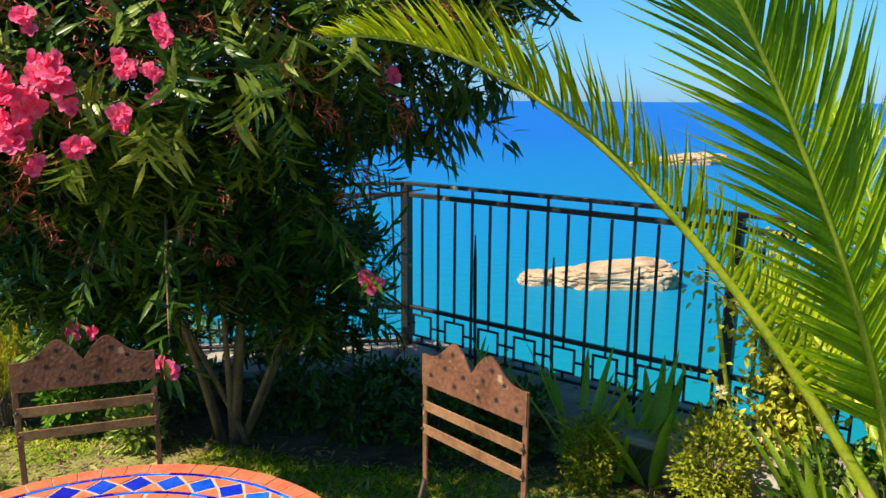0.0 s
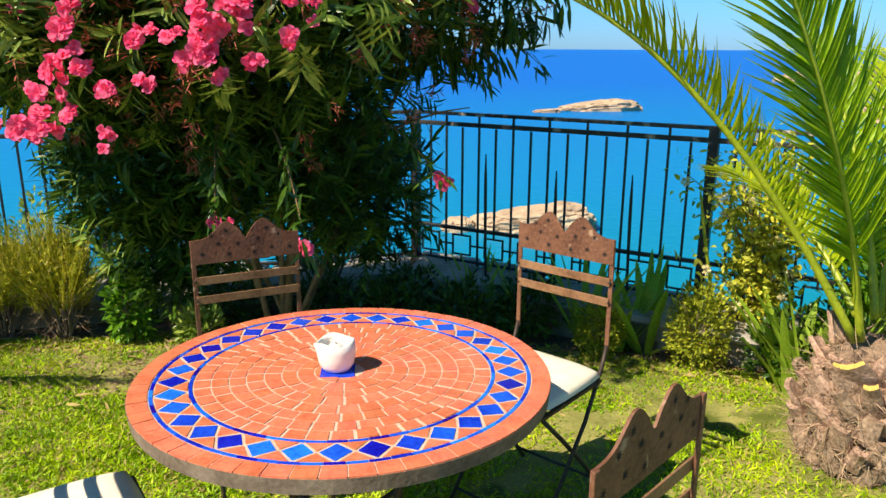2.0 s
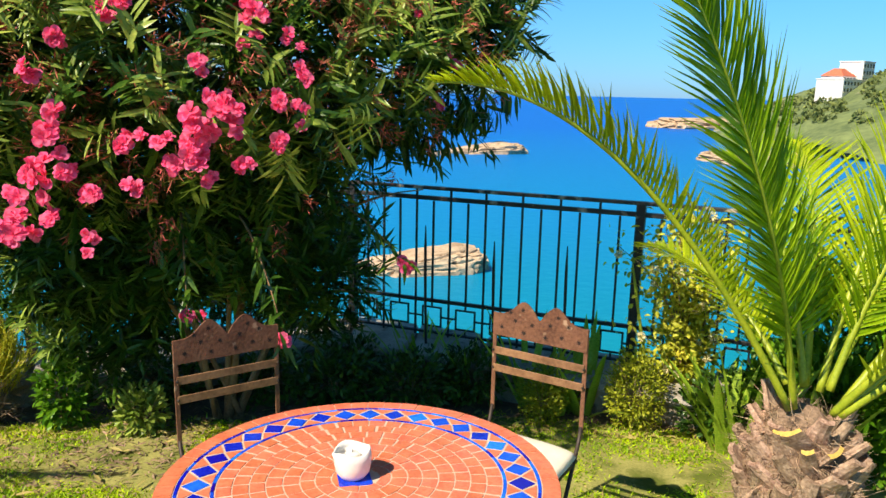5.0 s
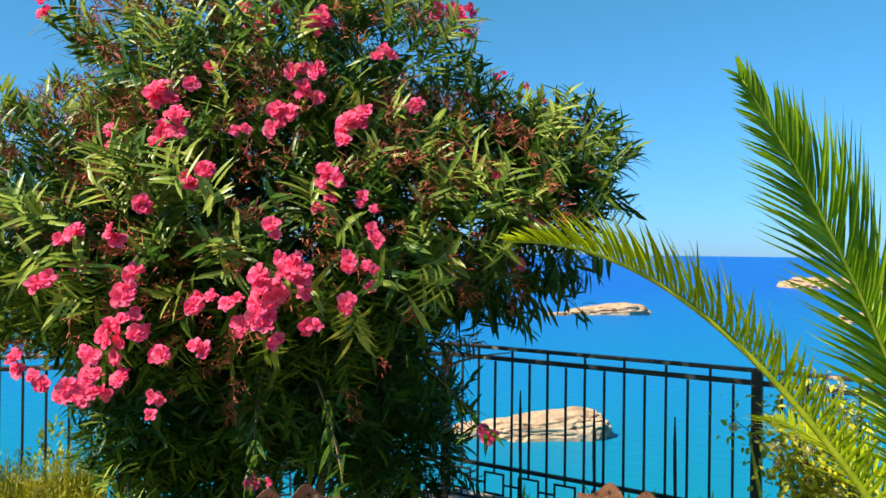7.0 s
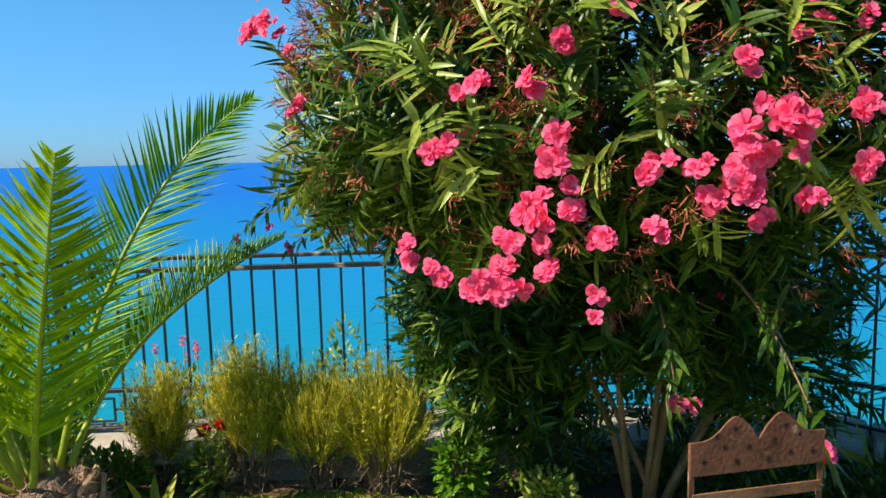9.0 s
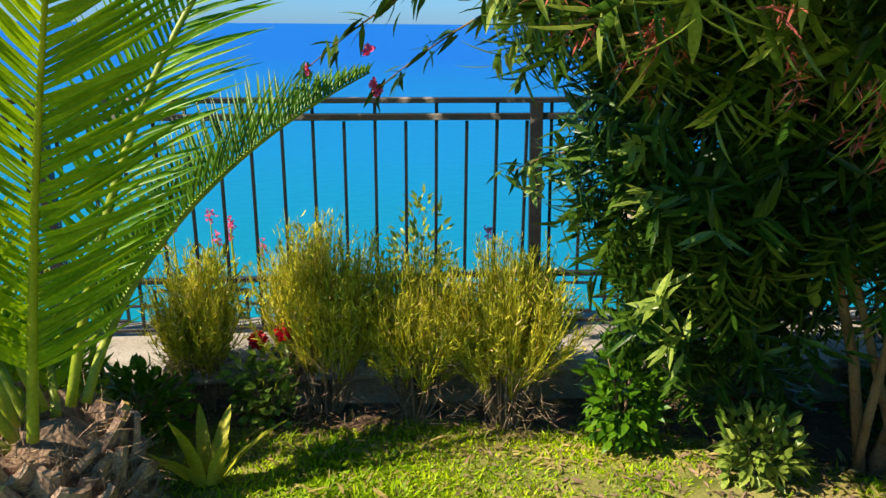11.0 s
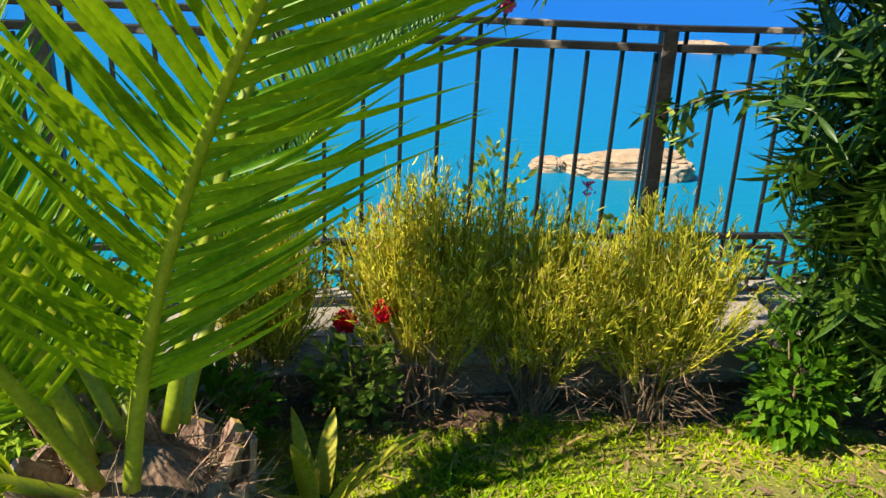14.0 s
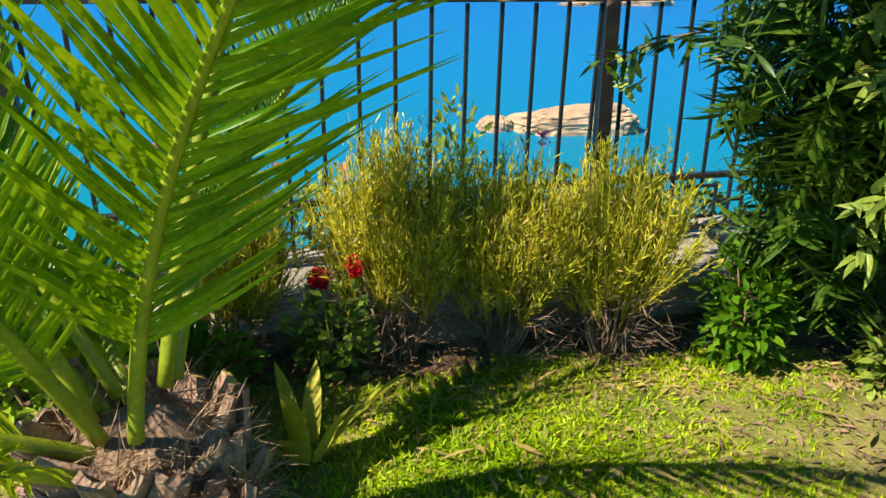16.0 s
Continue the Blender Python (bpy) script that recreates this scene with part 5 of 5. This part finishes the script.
# ---- lawn ----
def lawn():
    r2 = np.random.default_rng(5)
    n = 300000
    x, y = np.clip(r2.normal(0.1, 1.9, n), -6, 5.5), np.clip(4.95 - np.abs(r2.normal(0, 2.2, n)), -3, 4.95)
    thick = 50000
    x, y = np.concatenate((x, r2.uniform(-2.8, 0.4, thick))), np.concatenate((y, r2.uniform(3.3, 4.9, thick)))
    n += thick
    patch = np.array([noise.noise((a * 1.1, b * 1.1, 4.0)) + 0.5 * noise.noise((a * 3.5, b * 3.5, 9.0)) for a, b in zip(x, y)])
    bare = np.exp(-(((x + 0.25) / 0.55) ** 2 + ((y - 4.15) / 0.40) ** 2))
    patch = patch - 0.45 * bare
    keep = (y < bed_edge(x) + r2.normal(0, 0.05, n)) & (patch + r2.normal(0, 0.12, n) > -0.32)
    x, y, patch = x[keep], y[keep], patch[keep]
    n = len(x)
    p = np.stack((x, y, ground_z(y) - 0.004), 1)
    way = np.stack((r2.normal(0, 0.8, n), r2.normal(0, 0.8, n), np.full(n, 0.62)), 1)
    size = r2.uniform(0.022, 0.050, n) * (1 + 0.35 * np.clip(patch, -0.5, 0.8))
    dry = r2.random(n) < 0.13
    for name, sel, mat in (("grass", ~dry, M_GRASS), ("dry_grass", dry, M_STRAW)):
        me = leaves(name, p[sel], way[sel], np.array((0, 0, 1.0)) + r2.normal(0, 0.4, (sel.sum(), 3)), 0.85 * size[sel], r2.uniform(0.0045, 0.0085, sel.sum()), mat, bend=0.35, fold=0.2, rings=(0, 0.5, 1.0), wide=(0.8, 1.0, 0.0))
        tagged(new(name, me), "short bright green lawn grass" if name == "grass" else "dry straw among the lawn grass", "grass", kind="stuff")
    n = 70
    x, y = r2.uniform(-2.0, 0.3, n), r2.uniform(3.4, 4.35, n)
    big = leaves("fallen_leaves", np.stack((x, y, ground_z(y) + 0.03), 1), np.stack((r2.normal(0, 1, n), r2.normal(0, 1, n), r2.normal(0, 0.12, n)), 1), np.array((0, 0, 1.0)) + r2.normal(0, 0.3, (n, 3)), r2.uniform(0.06, 0.11, n), r2.uniform(0.012, 0.02, n), M_STRAW, bend=0.12)
    tagged(new("fallen_leaves", big), "long pale fallen oleander leaves on the lawn", "leaf litter", kind="stuff")
    n = 1500
    x = r2.uniform(-3.2, 3.0, n)
    y = bed_edge(x) + r2.exponential(0.18, n) - 0.22
    z = ground_z(y) + 0.012
    litter = leaves("leaf_litter", np.stack((x, y, z), 1), np.stack((r2.normal(0, 1, n), r2.normal(0, 1, n), r2.normal(0, 0.15, n)), 1), np.array((0, 0, 1.0)) + r2.normal(0, 0.3, (n, 3)), r2.uniform(0.03, 0.09, n), r2.uniform(0.006, 0.016, n), M_STRAW, bend=0.2)
    n = 900
    x, y = r2.normal(-0.35, 0.45, n), r2.normal(4.12, 0.28, n)
    scatter = leaves("fallen_petals", np.stack((x, y, ground_z(y) + 0.014), 1), np.stack((r2.normal(0, 1, n), r2.normal(0, 1, n), r2.normal(0, 0.2, n)), 1), np.array((0, 0, 1.0)) + r2.normal(0, 0.3, (n, 3)), r2.uniform(0.015, 0.07, n), r2.uniform(0.005, 0.013, n), M_TWIG, bend=0.2)
    tagged(new("fallen_petals", scatter), "brown fallen leaves and petals on bare earth", "leaf litter", kind="stuff")
    tagged(new("leaf_litter", litter), "fallen dry leaves on the soil and lawn edge", "leaf litter", kind="stuff")


lawn()


# ---- slope below the wall and the far hillside ----
def hill_height(x, y):
    v = (y - 150) / 300
    shore = 205 - 30 * math.sin(v * 5) + 60 * (v - 0.3) ** 2
    rise = max(0.0, (x - shore) / 190)
    return max(-26, -25 + 63 * rise ** 0.7 * (1 - 0.2 * v) + 5 * noise.noise((x * 0.02, y * 0.02, 0)) + 2.0 * noise.noise((x * 0.08, y * 0.08, 0)))


def hillside():
    verts, faces = [], []
    nx, ny = 60, 40
    for j in range(ny):
        for i in range(nx):
            u, v = i / (nx - 1), j / (ny - 1)
            x = 190 + 330 * u
            y = 150 + 300 * v
            verts.append((x, y, hill_height(x, y)))
    for j in range(ny - 1):
        for i in range(nx - 1):
            a = j * nx + i
            faces.append((a, a + 1, a + nx + 1, a + nx))
    tagged(new("hillside", mesh_of("hillside", verts, faces, M_HILL, True)), "scrub-covered hillside above the bay", "hill", kind="structure")


hillside()


def hill_scrub():
    """Clumps of bushes over the far hillside, dropped onto its surface."""
    r2 = np.random.default_rng(88)
    at, way, size = [], [], []
    for _ in range(900):
        x, y = r2.uniform(205, 360), r2.uniform(190, 420)
        hit = Vector((x, y, hill_height(x, y)))
        if hit.z < -14:
            continue
        r = r2.uniform(1.0, 2.8)
        for d in unit(r2.normal(0, 1, (26, 3)) + np.array((0, 0, 0.5))):
            at.append(np.array(hit) + d * r * np.array((1, 1, 0.7)) * 0.7)
            way.append(d + r2.normal(0, 0.5, 3))
            size.append(r * r2.uniform(0.6, 1.0))
    at, way, size = np.array(at), np.array(way), np.array(size)
    me = leaves("hill_scrub", at, way, r2.normal(0, 1, at.shape), size, size * 0.7, M_SCRUB, bend=0.3)
    tagged(new("hill_scrub", me), "olive-green scrub over a far hillside", "bushes", kind="stuff")


hill_scrub()


def house(at, size, roof, rows, cols, seed, label):
    """A plastered house: walls, a red hipped or flat roof, windows with sills on the side towards the bay."""
    ob = thing("house", at, 28, label, "house", "houses on the hillside")
    w, d, h = size
    bm = bmesh.new()
    box(bm, (w, d, h + 4), (0, 0, (h - 4) / 2), bevel=0.05)
    part("wall", bm, M_HOUSE, ob)
    bm = bmesh.new()
    if roof:
        made = bmesh.ops.create_cone(bm, cap_ends=True, segments=4, radius1=0.76, radius2=0.22, depth=1.0, matrix=Matrix.Rotation(math.pi / 4, 4, "Z"))["verts"]
        bmesh.ops.transform(bm, matrix=Matrix.Translation((0, 0, h + roof / 2)) @ Matrix.Diagonal((w, d, roof, 1)), verts=made)
        part("roof", bm, M_ROOF, ob, "red tiled hipped roof")
    else:
        box(bm, (w + 0.6, d + 0.6, 0.5), (0, 0, h + 0.25), bevel=0.05)
        part("roof", bm, M_HOUSE, ob, "flat white roof slab")
    for r in range(rows):
        for c in range(cols):
            x, z = (c + 0.5) / cols * w - w / 2, (r + 0.5) * h / rows
            bm = bmesh.new()
            box(bm, (w / cols * 0.45, 0.16, h / rows * 0.55), (x, -d / 2 - 0.05, z), bevel=0.02)
            win = part("window", bm, M_WINDOW, ob)
            bm = bmesh.new()
            box(bm, (w / cols * 0.55, 0.35, 0.18), (x, -d / 2 - 0.12, z - h / rows * 0.31), bevel=0.02)
            part("sill", bm, M_HOUSE, win)


house((262, 305, 4.5), (26, 12, 6.0), 0, 2, 7, 1, "long white terrace house with dark windows")
house((266, 312, 9.5), (15, 10, 3.0), 3.6, 1, 4, 2, "white house with a red tiled roof on a hillside")
house((281, 318, 9.5), (14, 11, 10.0), 0, 3, 4, 3, "tall pale pink villa with a flat roof")


def outer_slope():
    """The rough ground beyond the wall, which falls to the sea."""
    verts, faces = [], []
    offs = [(-0.15, -0.02), (-0.7, -0.12), (-1.5, -0.5), (-4, -3.0), (-12, -12.0), (-22, -19.0)]
    lines = [offset_line(d) for d, _ in offs]
    sub = 8
    for i in range((len(LINE) - 1) * sub + 1):
        k, u = min(i // sub, len(LINE) - 2), 0
        u = (i - k * sub) / sub
        for (d, z), ln in zip(offs, lines):
            (ax, ay), (bx, by) = ln[k], ln[k + 1]
            x, y = ax + (bx - ax) * u, ay + (by - ay) * u
            verts.append((x, y, z + 0.08 * noise.noise((x * 2, y * 2, 1)) * (1 if d < -0.2 else 0)))
    n = len(offs)
    for i in range(len(verts) // n - 1):
        for j in range(n - 1):
            faces.append((i * n + j, i * n + j + 1, (i + 1) * n + j + 1, (i + 1) * n + j))
    tagged(new("outer_slope", mesh_of("outer_slope", verts, faces, M_HILL, True)), "rough scrubby slope falling to the sea", "slope", kind="structure")


outer_slope()
for k, (x, y, h) in enumerate(((-1.74, 5.62, 0.86), (-2.75, 5.35, 0.62), (-1.15, 5.75, 0.50), (-2.3, 5.5, 0.52), (-0.5, 5.85, 0.42), (-3.4, 5.1, 0.6))):
    leafy("wild_plant", (x, y, -0.12), (0.17, 0.15, h), 420, (0.05, 0.022), M_BOX if k % 2 else M_OLEL, 120 + k, "wild leafy plant on the slope beyond the railing", "plant", group="plants beyond the railing")
cap_stones()
